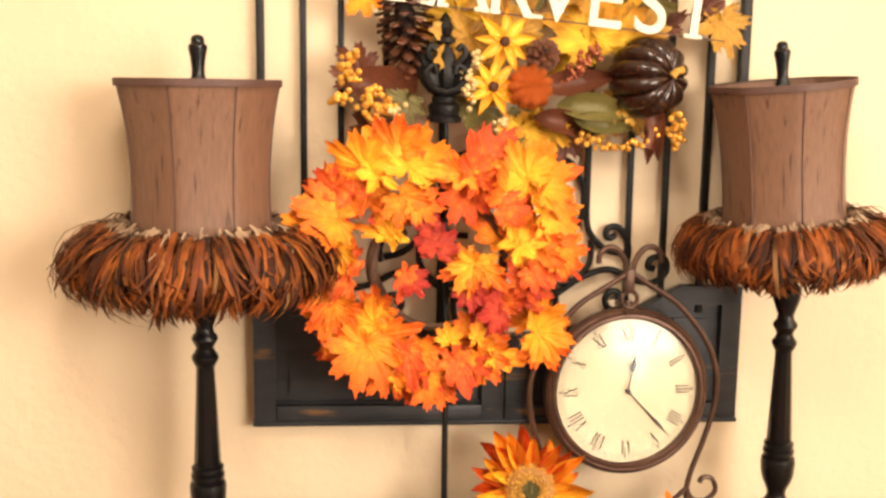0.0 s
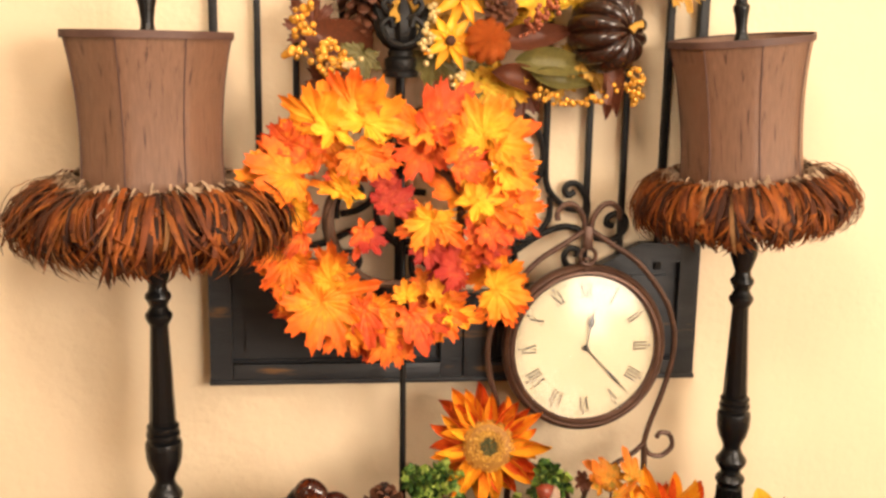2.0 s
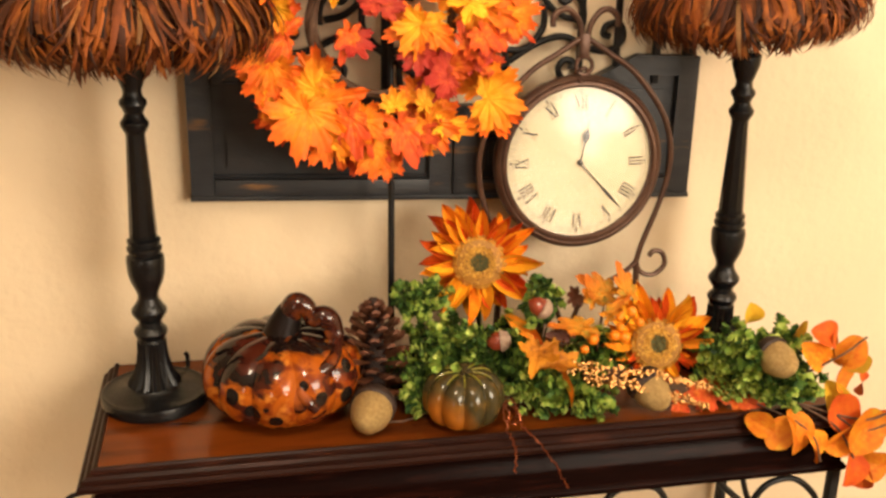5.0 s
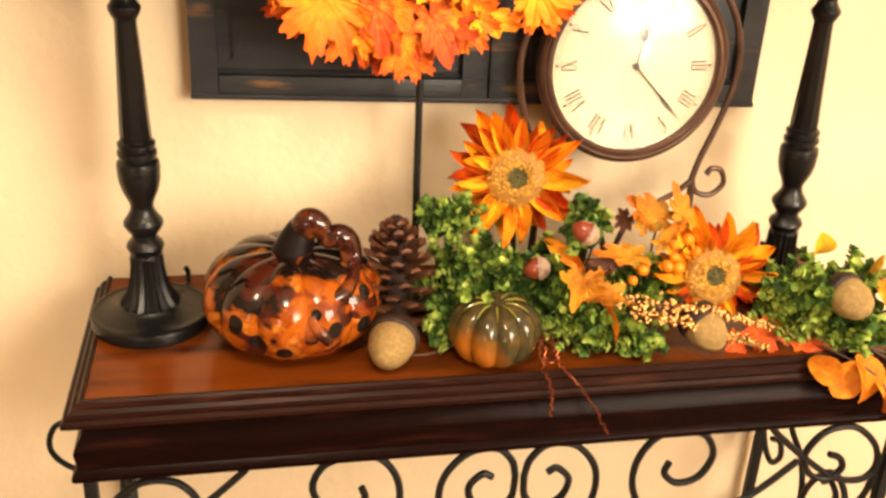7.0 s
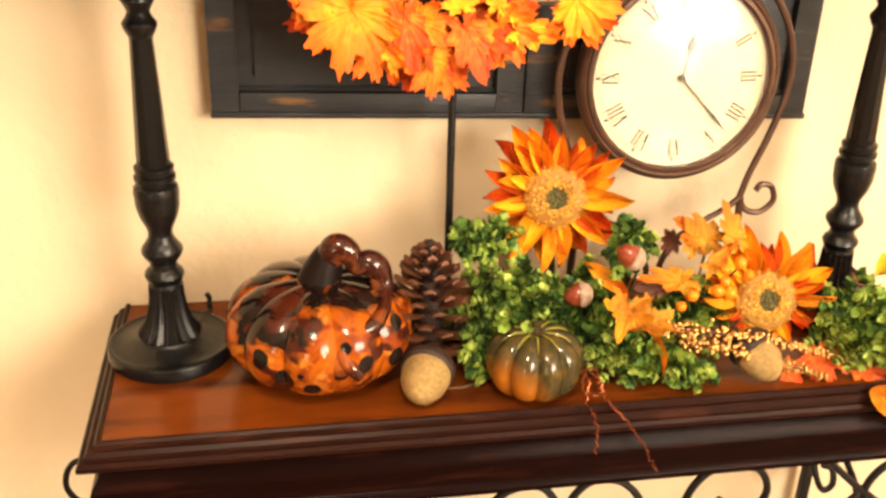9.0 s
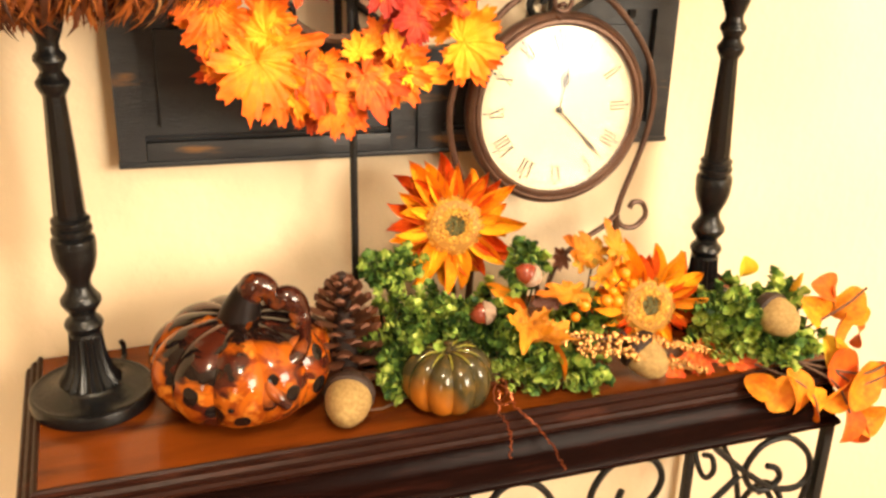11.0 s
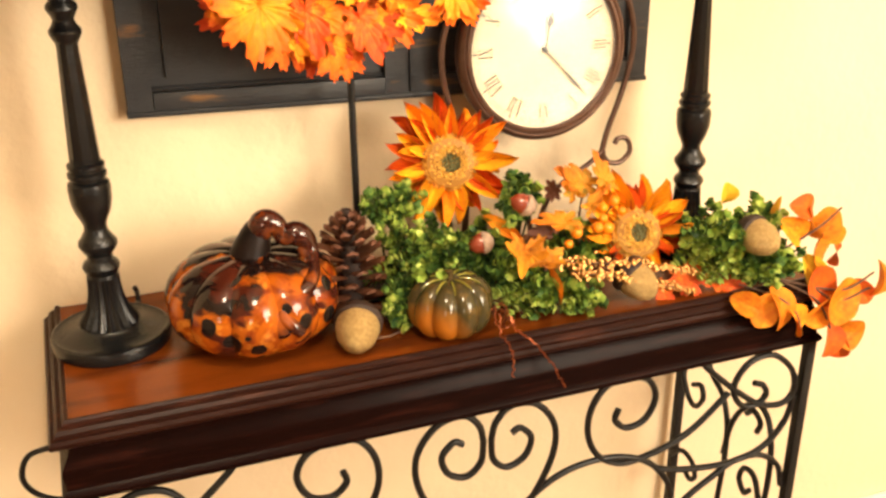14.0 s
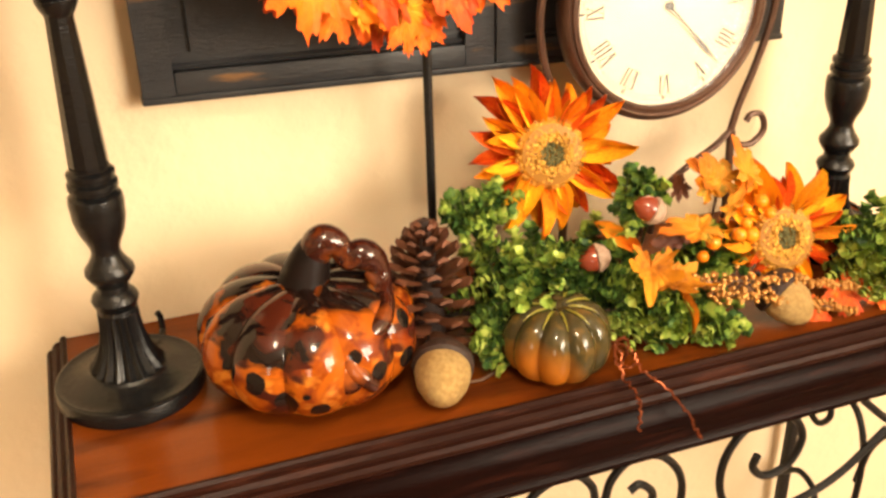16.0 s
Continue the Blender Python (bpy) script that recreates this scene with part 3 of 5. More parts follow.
# ---- iron scrollwork of the table ----
TC = (TX0 + TX1) / 2
SY = FYS
half = [
    spline([(0.420, SY, 0.640), (0.424, SY, 0.605), (0.446, SY, 0.586), (0.474, SY, 0.598), (0.484, SY, 0.628), (0.466, SY, 0.649), (0.452, SY, 0.643)], 8),
    spline([(0.420, SY, 0.640), (0.427, SY, 0.668), (0.450, SY, 0.690), (0.488, SY, 0.685), (0.517, SY, 0.652), (0.524, SY, 0.61), (0.510, SY, 0.56), (0.478, SY, 0.505), (0.43, SY, 0.46)], 8),
    spline([(0.640, SY, 0.697), (0.676, SY, 0.684), (0.692, SY, 0.650), (0.676, SY, 0.614), (0.645, SY, 0.606), (0.624, SY, 0.624), (0.628, SY, 0.643)], 8),
    spline([(0.640, SY, 0.697), (0.605, SY, 0.688), (0.582, SY, 0.655), (0.578, SY, 0.612), (0.594, SY, 0.572), (0.625, SY, 0.547), (0.662, SY, 0.541), (0.721, SY, 0.553), (0.770, SY, 0.577), (0.827, SY, 0.627)], 8),
    spline([(0.770, SY, 0.695), (0.785, SY, 0.677), (0.837, SY, 0.630), (0.891, SY, 0.591), (0.936, SY, 0.583), (0.955, SY, 0.606), (0.944, SY, 0.645), (0.906, SY, 0.678), (0.866, SY, 0.677), (0.842, SY, 0.654), (0.836, SY, 0.626), (0.855, SY, 0.597), (0.884, SY, 0.592), (0.900, SY, 0.608), (0.892, SY, 0.626), (0.874, SY, 0.634)], 8),
    spline([(0.44, SY, 0.47), (0.50, SY, 0.53), (0.56, SY, 0.556), (0.63, SY, 0.556), (0.69, SY, 0.53), (0.73, SY, 0.48), (0.74, SY, 0.43)], 8),
    spline([(0.708, SY, 0.514), (0.76, SY, 0.499), (0.84, SY, 0.490), (0.905, SY, 0.503), (0.945, SY, 0.545), (0.957, SY, 0.595)], 8),
    spline([(0.740, SY, 0.41), (0.769, SY, 0.441), (0.815, SY, 0.470), (0.856, SY, 0.491), (0.906, SY, 0.489), (0.945, SY, 0.458), (0.958, SY, 0.415)], 8),
    spline([(0.43, SY, 0.46), (0.52, SY, 0.42), (0.62, SY, 0.43), (0.70, SY, 0.39), (0.72, SY, 0.33), (0.68, SY, 0.30), (0.65, SY, 0.33)], 8),
]
for c in half:
    for q in (c, flip(c, TC)):
        rod(q)
part("stretcher", G().box((TX0 + 0.045, SY - 0.008, 0.16), (TX1 - 0.045, SY + 0.008, 0.176), 0.002), IRON, table, "", OFF)


def turn_end(pts, x):
    return [Vector((x, p[0], p[2])) for p in pts]


end = [
    spline([(1.960, 0, 0.50), (1.945, 0, 0.465), (1.925, 0, 0.438), (1.903, 0, 0.434), (1.884, 0, 0.462), (1.894, 0, 0.484), (1.918, 0, 0.473)], 8),
    spline([(1.966, 0, 0.285), (1.930, 0, 0.316), (1.896, 0, 0.312), (1.882, 0, 0.288), (1.896, 0, 0.272), (1.914, 0, 0.278)], 8),
    spline([(1.95, 0, 0.69), (1.91, 0, 0.60), (1.872, 0, 0.532), (1.830, 0, 0.502), (1.808, 0, 0.456), (1.803, 0, 0.386), (1.809, 0, 0.292), (1.815, 0, 0.20)], 8),
    spline([(1.809, 0, 0.390), (1.796, 0, 0.460), (1.768, 0, 0.512), (1.738, 0, 0.538), (1.708, 0, 0.530), (1.690, 0, 0.490), (1.684, 0, 0.42), (1.690, 0, 0.33)], 8),
    spline([(1.690, 0, 0.33), (1.715, 0, 0.395), (1.745, 0, 0.40), (1.757, 0, 0.372), (1.740, 0, 0.352), (1.726, 0, 0.366)], 8),
    spline([(1.760, 0, 0.505), (1.742, 0, 0.520), (1.722, 0, 0.508), (1.728, 0, 0.486)], 6),
]
for x in (TX0 + 0.028, TX1 - 0.040):
    for c in end:
        rod(turn_end(c, x), 0.0052)
rod(spline([(-0.165, 1.80, 0.690), (-0.196, 1.80, 0.682), (-0.208, 1.80, 0.652), (-0.198, 1.80, 0.625), (-0.170, 1.80, 0.605), (-0.125, 1.80, 0.60)], 8), 0.004)


# ---- leaves and petals ----
def leaf_material(name, heart, edge, fleck, vary=0.12):
    """Fabric leaf: one colour at the heart, another at the tips, flecked."""
    m = material(name, heart, 0.55, spec=0.25, second=fleck, scale=9, mix=0.85, vary=vary, bump=0.35, bump_scale=40, spread=(0.48, 0.66))
    N, L = m.node_tree.nodes, m.node_tree.links
    hsv = next(n for n in N if n.type == "HUE_SAT")
    src = hsv.inputs["Color"].links[0].from_socket
    tc = N.new("ShaderNodeTexCoord")
    d = N.new("ShaderNodeVectorMath")
    d.operation = "DISTANCE"
    d.inputs[1].default_value = (0, 0.22, 0)
    L.new(tc.outputs["Object"], d.inputs[0])
    n = N.new("ShaderNodeTexNoise")
    n.inputs["Scale"].default_value = 5.0
    L.new(tc.outputs["Object"], n.inputs["Vector"])
    ad = N.new("ShaderNodeMath")
    ad.operation = "MULTIPLY_ADD"
    ad.inputs[1].default_value = 0.5
    L.new(n.outputs["Fac"], ad.inputs[0])
    L.new(d.outputs["Value"], ad.inputs[2])
    r = N.new("ShaderNodeMapRange")
    r.inputs["From Min"].default_value, r.inputs["From Max"].default_value = 0.42, 0.78
    L.new(ad.outputs[0], r.inputs["Value"])
    x = N.new("ShaderNodeMix")
    x.data_type = "RGBA"
    x.inputs[7].default_value = (*edge, 1)
    L.new(r.outputs[0], x.inputs[0])
    L.new(src, x.inputs[6])
    L.new(x.outputs[2], hsv.inputs["Color"])
    return m


YEL = leaf_material("yellow_fabric_leaf", (0.91, 0.40, 0.013), (0.88, 0.24, 0.009), (0.92, 0.50, 0.024))
ORA = leaf_material("orange_fabric_leaf", (0.88, 0.26, 0.011), (0.78, 0.125, 0.008), (0.92, 0.40, 0.016))
RED = leaf_material("red_orange_fabric_leaf", (0.68, 0.105, 0.014), (0.58, 0.065, 0.012), (0.86, 0.25, 0.016))
CRI = leaf_material("crimson_fabric_leaf", (0.48, 0.050, 0.026), (0.40, 0.030, 0.020), (0.62, 0.11, 0.03))
TAN = material("ochre_leaf", (0.58, 0.32, 0.035), 0.6, second=(0.30, 0.14, 0.02), scale=18, vary=0.12, bump=0.3, third=(0.16, 0.05, 0.01), third_at=(0.64, 0.72))
OLIVE = material("olive_leaf", (0.17, 0.14, 0.035), 0.45, second=(0.08, 0.075, 0.022), scale=22, bump=0.3, third=(0.22, 0.14, 0.03), third_at=(0.6, 0.75))
RUST = material("rust_brown_leaf", (0.15, 0.042, 0.015), 0.45, second=(0.065, 0.020, 0.010), scale=20, bump=0.3, vary=0.1)


def maple(seed, cup=0.16, lobes=((90, 1.0), (50, 0.92), (130, 0.92), (12, 0.84), (168, 0.84), (-28, 0.62), (208, 0.62)), teeth=0.075, narrow=1.0, spread=22):
    """A lobed leaf of about unit size, its stalk at the origin, facing +z."""
    rng = random.Random(seed)
    n, rings = 120, (0.0, 0.2, 0.4, 0.58, 0.75, 0.88, 1.0)
    outline = []
    ph = rng.uniform(0, 6)
    for j in range(n):
        a = 360 * j / n - 90
        r = 0.30
        near = 1.0
        for la, amp in lobes:
            dd = abs((a - la + 180) % 360 - 180)
            r = max(r, amp * (0.58 + 0.42 * max(0.0, 1 - (dd / spread) ** 1.7)) if dd < 40 else 0)
            near = min(near, dd / 28)
        r *= 1 + 2.6 * teeth * (2 * abs((a * 11 / 120 + ph) % 1 - 0.5) - 0.5) + rng.uniform(-0.03, 0.03)
        if abs((a + 90 + 180) % 360 - 180) < 14:
            r *= 0.45
        outline.append((radians(a), r * 0.56, near))
    rows = []
    w1, w2 = rng.uniform(-0.12, 0.12), rng.uniform(-0.12, 0.12)
    for k in rings:
        row = []
        for a, r, near in outline:
            rr = r * k
            x, y = rr * math.cos(a) * narrow, rr * math.sin(a) + 0.28
            z = cup * (rr * 1.9) ** 2 * (0.5 + 0.6 * math.sin(2 * a + ph)) + 0.045 * min(1.0, near) * k + w1 * x + w2 * x * x + 0.03 * math.sin(9 * x + ph) * k + 0.013 * math.cos(22 * a + ph + 5 * k) * k + 0.016 * math.sin(13 * rr * 1.9 + 3 * a + ph)
            row.append((x, y, z))
        rows.append(row)
    return G().grid(rows, True)


def blade(width=0.3, bend=0.2, n=8, cup=0.05, tip=1.2, seed=0, wavy=0.0):
    """A long plain leaf or petal of unit length along +y, facing +z."""
    rng = random.Random(seed)
    ph = rng.uniform(0, 6)
    rows = []
    for i in range(n + 1):
        s = i / n
        w = width / 2 * math.sin(math.pi * min(1.0, s ** 0.75 * 0.97 + 0.03)) ** (1 / tip)
        z = -bend * s * s + wavy * math.sin(7 * s + ph)
        rows.append([(-w, s, z + cup * w / width), (-w * 0.5, s, z - cup * 0.2), (0, s, z - cup * 0.5), (w * 0.5, s, z - cup * 0.2), (w, s, z + cup * w / width)])
    return G().grid(rows)


MAPLES = {}


def round_leaf(k):
    """A roundish leaf of about unit size, its stalk at the origin, cupped along the midrib."""
    r_ = random.Random(k)
    rows = []
    for i in range(6):
        u = i / 5
        row = []
        for j in range(28):
            t = 2 * math.pi * j / 28
            x, y = 0.44 * u * math.cos(t) * (1 + 0.08 * math.sin(3 * t + k)) * (1 - 0.26 * max(0.0, math.sin(t)) ** 3), 0.28 + 0.55 * u * math.sin(t)
            row.append((x, y, (0.36 + 0.16 * k) * abs(x) ** 1.3 + 0.55 * (y - 0.28) ** 2 * (-1) ** k + 0.03 * math.sin(6 * y + k) * u))
        rows.append(row)
    return G().grid(rows, True)


def maple_mesh(mat, k, kind="maple"):
    key = (mat.name, k, kind)
    if key not in MAPLES:
        if kind == "maple":
            g = maple(k * 7 + 1)
        elif kind == "oak":
            g = maple(k * 5 + 2, 0.10, ((90, 1.15), (52, 0.82), (128, 0.82), (10, 0.62), (170, 0.62), (-40, 0.55), (220, 0.55)), 0.02, 0.72)
        elif kind == "round":
            g = round_leaf(k)
        else:
            g = maple(k * 9 + 4, 0.42, ((90, 1.2), (30, 0.95), (150, 0.95), (-35, 0.8), (215, 0.8)), 0.03, 0.9, 17)
        MAPLES[key] = g.mesh("leaf", mat, True, 60)
    return MAPLES[key]


def facing(x, y, z, spin=0.0, up=0.0, side=0.0, size=1.0):
    """A pose whose local z points at the viewer, turned in its plane by spin."""
    return Matrix.Translation((x, y, z)) @ pose(0, 0, 0, 90 - up, 0, side) @ pose(0, 0, 0, 0, 0, spin) @ Matrix.Scale(size, 4)


def leaf(parent, mat, x, y, z, size, spin, up=0.0, side=0.0, kind="maple", k=0):
    """A leaf, its middle at the point given."""
    m = parent.matrix_basis.inverted() @ facing(x, y, z, spin, up, side, size) @ Matrix.Translation((0, -0.28, 0))
    return part("leaf", maple_mesh(mat, k % 4, kind), mat, parent, "", m)


# ---- wreath on its stand ----
PY = 1.900
stand = thing("wreath_stand", (0.296, PY, TZ), "slim black iron wreath stand with cast fleur finial", "wreath stand")
SO = Matrix.Translation((-0.296, -PY, -TZ))
part("pole", G().tube([(0.300, PY, TZ + 0.004), (0.298, PY, 1.2), (0.292, PY, 1.585)], 0.0052, 10), IRON, stand, "", SO)
part("foot", G().lathe([(0.058, 0.0), (0.058, 0.003), (0.05, 0.006), (0.012, 0.010), (0.007, 0.018)], 32), IRON, stand, "", Matrix.Translation((0.004, 0, 0)))
FX = 0.290
part("finial_base", G().lathe([(0.006, 1.570), (0.026, 1.572), (0.027, 1.579), (0.022, 1.583), (0.024, 1.590), (0.024, 1.597), (0.018, 1.602), (0.019, 1.609), (0.012, 1.614)], 28), IRON, stand, "black cast collar", SO @ Matrix.Translation((FX, PY, 0)))
for dx, a, s in ((0.0, 0, 1.0), (-0.022, 24, 0.82), (0.022, -24, 0.82)):
    part("plume", G().lathe([(0.004, 0.0), (0.013, 0.012), (0.0185, 0.034), (0.015, 0.056), (0.007, 0.076), (0.002, 0.088)], 14, flute=7, depth=0.10), IRON, stand, "", SO @ Matrix.Translation((FX + dx * 0.5, PY - 0.004, 1.612)) @ pose(0, 0, 0, 0, -a, 0) @ Matrix.Scale(s, 4))
part("finial_tip", G().lathe([(0.006, 0.0), (0.016, 0.006), (0.016, 0.012), (0.009, 0.018), (0.013, 0.028), (0.007, 0.042), (0.001, 0.050)], 16), IRON, stand, "", SO @ Matrix.Translation((FX, PY - 0.004, 1.684)))
for sgn in (-1, 1):
    q = spline([(FX, PY - 0.016, 1.616), (FX + sgn * 0.020, PY - 0.020, 1.624), (FX + sgn * 0.030, PY - 0.020, 1.645), (FX + sgn * 0.018, PY - 0.020, 1.656), (FX + sgn * 0.013, PY - 0.020, 1.644)], 6)
    part("volute", G().tube(q, 0.0052, 8), IRON, stand, "", SO)
    q = spline([(FX + sgn * 0.008, PY - 0.016, 1.655), (FX + sgn * 0.020, PY - 0.020, 1.662), (FX + sgn * 0.028, PY - 0.020, 1.674), (FX + sgn * 0.022, PY - 0.020, 1.684), (FX + sgn * 0.016, PY - 0.020, 1.677)], 6)
    part("volute", G().tube(q, 0.0048, 8), IRON, stand, "", SO)

TWIG = material("brown_twig", (0.12, 0.06, 0.03), 0.7, second=(0.06, 0.03, 0.016), scale=60, bump=0.5, bump_scale=200)
WC = (0.284, 1.357)


def wy(z):
    return 1.880 + (1.36 - z) * 0.12


wreath = thing("autumn_wreath", (WC[0], wy(WC[1]), WC[1]), "round twig wreath of yellow, orange and red fabric maple leaves", "wreath")
WO = wreath.matrix_basis.inverted()
rng = random.Random(11)
for k in range(4):
    pts = []
    for i in range(61):
        a = 2 * math.pi * i / 60
        r = 0.099 + 0.003 * math.sin(3 * a + k * 1.6) + 0.002 * k
        z = WC[1] + r * math.sin(a)
        pts.append((WC[0] + r * math.cos(a), wy(z) + 0.010 + 0.006 * math.cos(4 * a + k * 1.6), z))
    part("twig", G().tube(pts, 0.0046, 8), TWIG, wreath, "", WO)
# clumps: x, z, the colours of their leaves from front to back, the front leaf's size and the way its tip points
upper = ((0.178, 1.512, "YYO", 0.118, 12), (0.226, 1.526, "YOY", 0.108, -25), (0.214, 1.480, "OO", 0.080, -150), (0.138, 1.484, "RRC", 0.080, 30), (0.114, 1.444, "OYO", 0.118, 75), (0.116, 1.406, "OY", 0.085, 120),
         (0.203, 1.418, "YY", 0.104, 35), (0.272, 1.388, "CC", 0.084, -15), (0.226, 1.352, "RC", 0.076, 160), (0.338, 1.366, "YOO", 0.106, 175), (0.406, 1.396, "YYO", 0.112, -50), (0.472, 1.380, "OYR", 0.078, -85),
         (0.430, 1.352, "RR", 0.066, -130), (0.336, 1.508, "ROR", 0.112, 20), (0.372, 1.462, "RO", 0.084, -70), (0.424, 1.492, "YYO", 0.120, -20), (0.444, 1.450, "YO", 0.100, -75), (0.262, 1.428, "C", 0.052, 40))
lower = ((0.330, 1.322, "C", 0.064, 190), (0.384, 1.284, "CCR", 0.096, 60), (0.418, 1.302, "CR", 0.066, -40), (0.444, 1.246, "YYO", 0.094, -95), (0.130, 1.350, "RO", 0.088, 70), (0.104, 1.310, "OOY", 0.082, 110),
         (0.108, 1.256, "Y", 0.056, 140), (0.160, 1.232, "OYR", 0.122, 165), (0.176, 1.262, "YO", 0.078, 60), (0.226, 1.220, "RO", 0.092, 195), (0.204, 1.190, "OY", 0.080, 190), (0.262, 1.166, "OO", 0.078, 180),
         (0.306, 1.204, "RRO", 0.096, 200), (0.352, 1.206, "OYY", 0.088, 215), (0.298, 1.236, "Y", 0.052, 10), (0.344, 1.238, "YO", 0.054, -10), (0.250, 1.200, "R", 0.074, 170))
LM = {"Y": YEL, "O": ORA, "R": RED, "C": CRI}
for cx_, cz_, tones, size, tip in upper + lower:
    far = math.hypot(cx_ - WC[0], cz_ - WC[1]) > 0.125
    back = tones + ("O" if "Y" in tones else "R") if far else tones
    for i, tone in enumerate(back):
        fan = (0, 50, -54, 120)[i] + rng.uniform(-10, 10)
        way = radians(tip + fan + 90)
        shift = 0.0 if i == 0 else rng.uniform(0.014, 0.026) if far else 0.009
        x, z = WC[0] + (cx_ - WC[0]) * 0.93 + shift * math.cos(way), WC[1] + (cz_ - WC[1]) * 0.91 - 0.002 + shift * math.sin(way)
        leaf(wreath, LM[tone], x, wy(z) - 0.034 + 0.009 * i + rng.uniform(-0.009, 0.009), z, size * (0.96 if far else 0.86) * (1.14 if i == 0 else rng.uniform(0.92, 1.10)), tip + fan,
             rng.uniform(-16, 34), rng.uniform(-30, 30), rng.choice(("maple", "maple", "oak")), rng.randrange(4))

# ---- pine cones ----
CONE = material("pine_cone_scale", (0.155, 0.054, 0.024), 0.5, second=(0.05, 0.017, 0.008), scale=60, vary=0.25, bump=0.3, bump_scale=200)
CORE = material("dark_cone_core", (0.018, 0.008, 0.005), 0.8, second=(0.03, 0.012, 0.007), scale=60)
SCALE = G()
SCALE.grid([[(-0.16, 0, 0.0), (0, 0, 0.05), (0.16, 0, 0.0)], [(-0.36, 0.5, 0.02), (0, 0.5, 0.13), (0.36, 0.5, 0.02)], [(-0.46, 0.82, 0.06), (0, 0.86, 0.22), (0.46, 0.82, 0.06)],
            [(-0.30, 0.98, 0.08), (0, 1.06, 0.20), (0.30, 0.98, 0.08)], [(-0.30, 0.96, -0.02), (0, 1.04, 0.03), (0.30, 0.96, -0.02)], [(-0.16, 0, -0.06), (0, 0, -0.04), (0.16, 0, -0.06)]])
SCALE_MESH = SCALE.mesh("scale", CONE, True, 50)


def pine_cone(parent_or_none, at, length, radius, rows, label=""):
    """A cone that stands on its base, scales in spirals."""
    if parent_or_none is None:
        t = thing("pine_cone", at, label, "pine cone")
        base = Matrix.Identity(4)
    else:
        t, base = parent_or_none, at
    core = part("core", G().lathe([(radius * 0.22, 0.0), (radius * 0.34, length * 0.25), (radius * 0.26, length * 0.6), (radius * 0.12, length * 0.97)], 12), CORE, t, "", base)
    holder = core if parent_or_none is not None else t
    for i in range(rows * 5):
        u = (i + 0.5) / (rows * 5)
        a = i * 2.39996
        env = max(0.12, 1 - (abs(u - 0.36) / 0.70) ** 2.4)
        r, h = radius * env, length * (0.02 + 0.90 * u)
        tilt = -6 + 50 * u
        m = Matrix.Rotation(a, 4, "Z") @ Matrix.Translation((0, radius * 0.10 * env, h)) @ Matrix.Rotation(radians(tilt), 4, "X") @ Matrix.Diagonal((radius * (0.22 + 0.26 * env), r * 0.86, radius * 0.50, 1))
        part("scale", SCALE_MESH, CONE, holder, "", m if parent_or_none is not None else base @ m)
    return t


pine_cone(None, pose(0.261, 1.802, TZ, -3, -1, 0), 0.172, 0.055, 17, "brown open pine cone standing on the table")

# ---- harvest swag on the gate ----
SWY = 1.905
YLW = leaf_material("bright_yellow_leaf", (0.85, 0.55, 0.035), (0.62, 0.28, 0.02), (0.80, 0.42, 0.03))
swag = thing("harvest_swag", (0.42, SWY, 1.62), "harvest swag of autumn leaves, berries, pumpkins and flowers", "swag")
WOI = swag.matrix_basis.inverted()
pine_cone(swag, WOI @ Matrix.Translation((0.228, SWY + 0.01, 1.772)) @ pose(0, 0, 0, 180, -4, 0), 0.15, 0.046, 17)
pine_cone(swag, WOI @ Matrix.Translation((0.438, SWY + 0.01, 1.668)) @ pose(0, 0, 0, 75, 10, 0), 0.05, 0.028, 8)
for mat, x, z, size, spin, kind in ((YLW, 0.520, 1.700, 0.155, 25, "maple"), (YLW, 0.560, 1.690, 0.120, -30, "maple"), (TAN, 0.330, 1.700, 0.15, 160, "maple"), (TAN, 0.345, 1.655, 0.10, 200, "oak"), (YLW, 0.415, 1.562, 0.09, 170, "maple"), (YLW, 0.455, 1.568, 0.10, 150, "maple"),
                                    (TAN, 0.575, 1.615, 0.09, 200, "maple"), (TAN, 0.59, 1.70, 0.11, -30, "maple"), (OLIVE, 0.235, 1.605, 0.075, 150, "maple"), (RUST, 0.200, 1.612, 0.10, 60, "round"), (RUST, 0.70, 1.745, 0.11, -40, "oak")):
    leaf(swag, mat, x, SWY + 0.01, z, size, spin, rng.uniform(-15, 15), rng.uniform(-20, 20), kind, rng.randrange(4))
for mat, x, z, size, spin in ((TAN, 0.735, 1.735, 0.12, 190), (YEL, 0.17, 1.765, 0.08, 150), (OLIVE, 0.45, 1.765, 0.12, 10), (TAN, 0.38, 1.76, 0.12, 60), (OLIVE, 0.60, 1.76, 0.11, -60), (TAN, 0.52, 1.77, 0.12, 30), (RUST, 0.64, 1.72, 0.09, 20), (RUST, 0.19, 1.56, 0.09, 100)):
    leaf(swag, mat, x, SWY + 0.025, z, size, spin, rng.uniform(-15, 15), rng.uniform(-20, 20), "maple", rng.randrange(4))
for mat, x, z, size, spin in ((YLW, 0.315, 1.735, 0.13, 120), (TAN, 0.40, 1.705, 0.12, -20), (OLIVE, 0.34, 1.60, 0.10, 200), (YLW, 0.50, 1.665, 0.10, 30), (TAN, 0.545, 1.585, 0.10, 190), (RUST, 0.49, 1.555, 0.09, 170), (YLW, 0.575, 1.735, 0.12, -10), (RUST, 0.165, 1.64, 0.09, 40), (TAN, 0.60, 1.585, 0.09, 230), (OLIVE, 0.42, 1.585, 0.10, 150)):
    leaf(swag, mat, x, SWY + 0.030, z, size, spin, rng.uniform(-20, 20), rng.uniform(-25, 25), rng.choice(("maple", "oak")), rng.randrange(4))
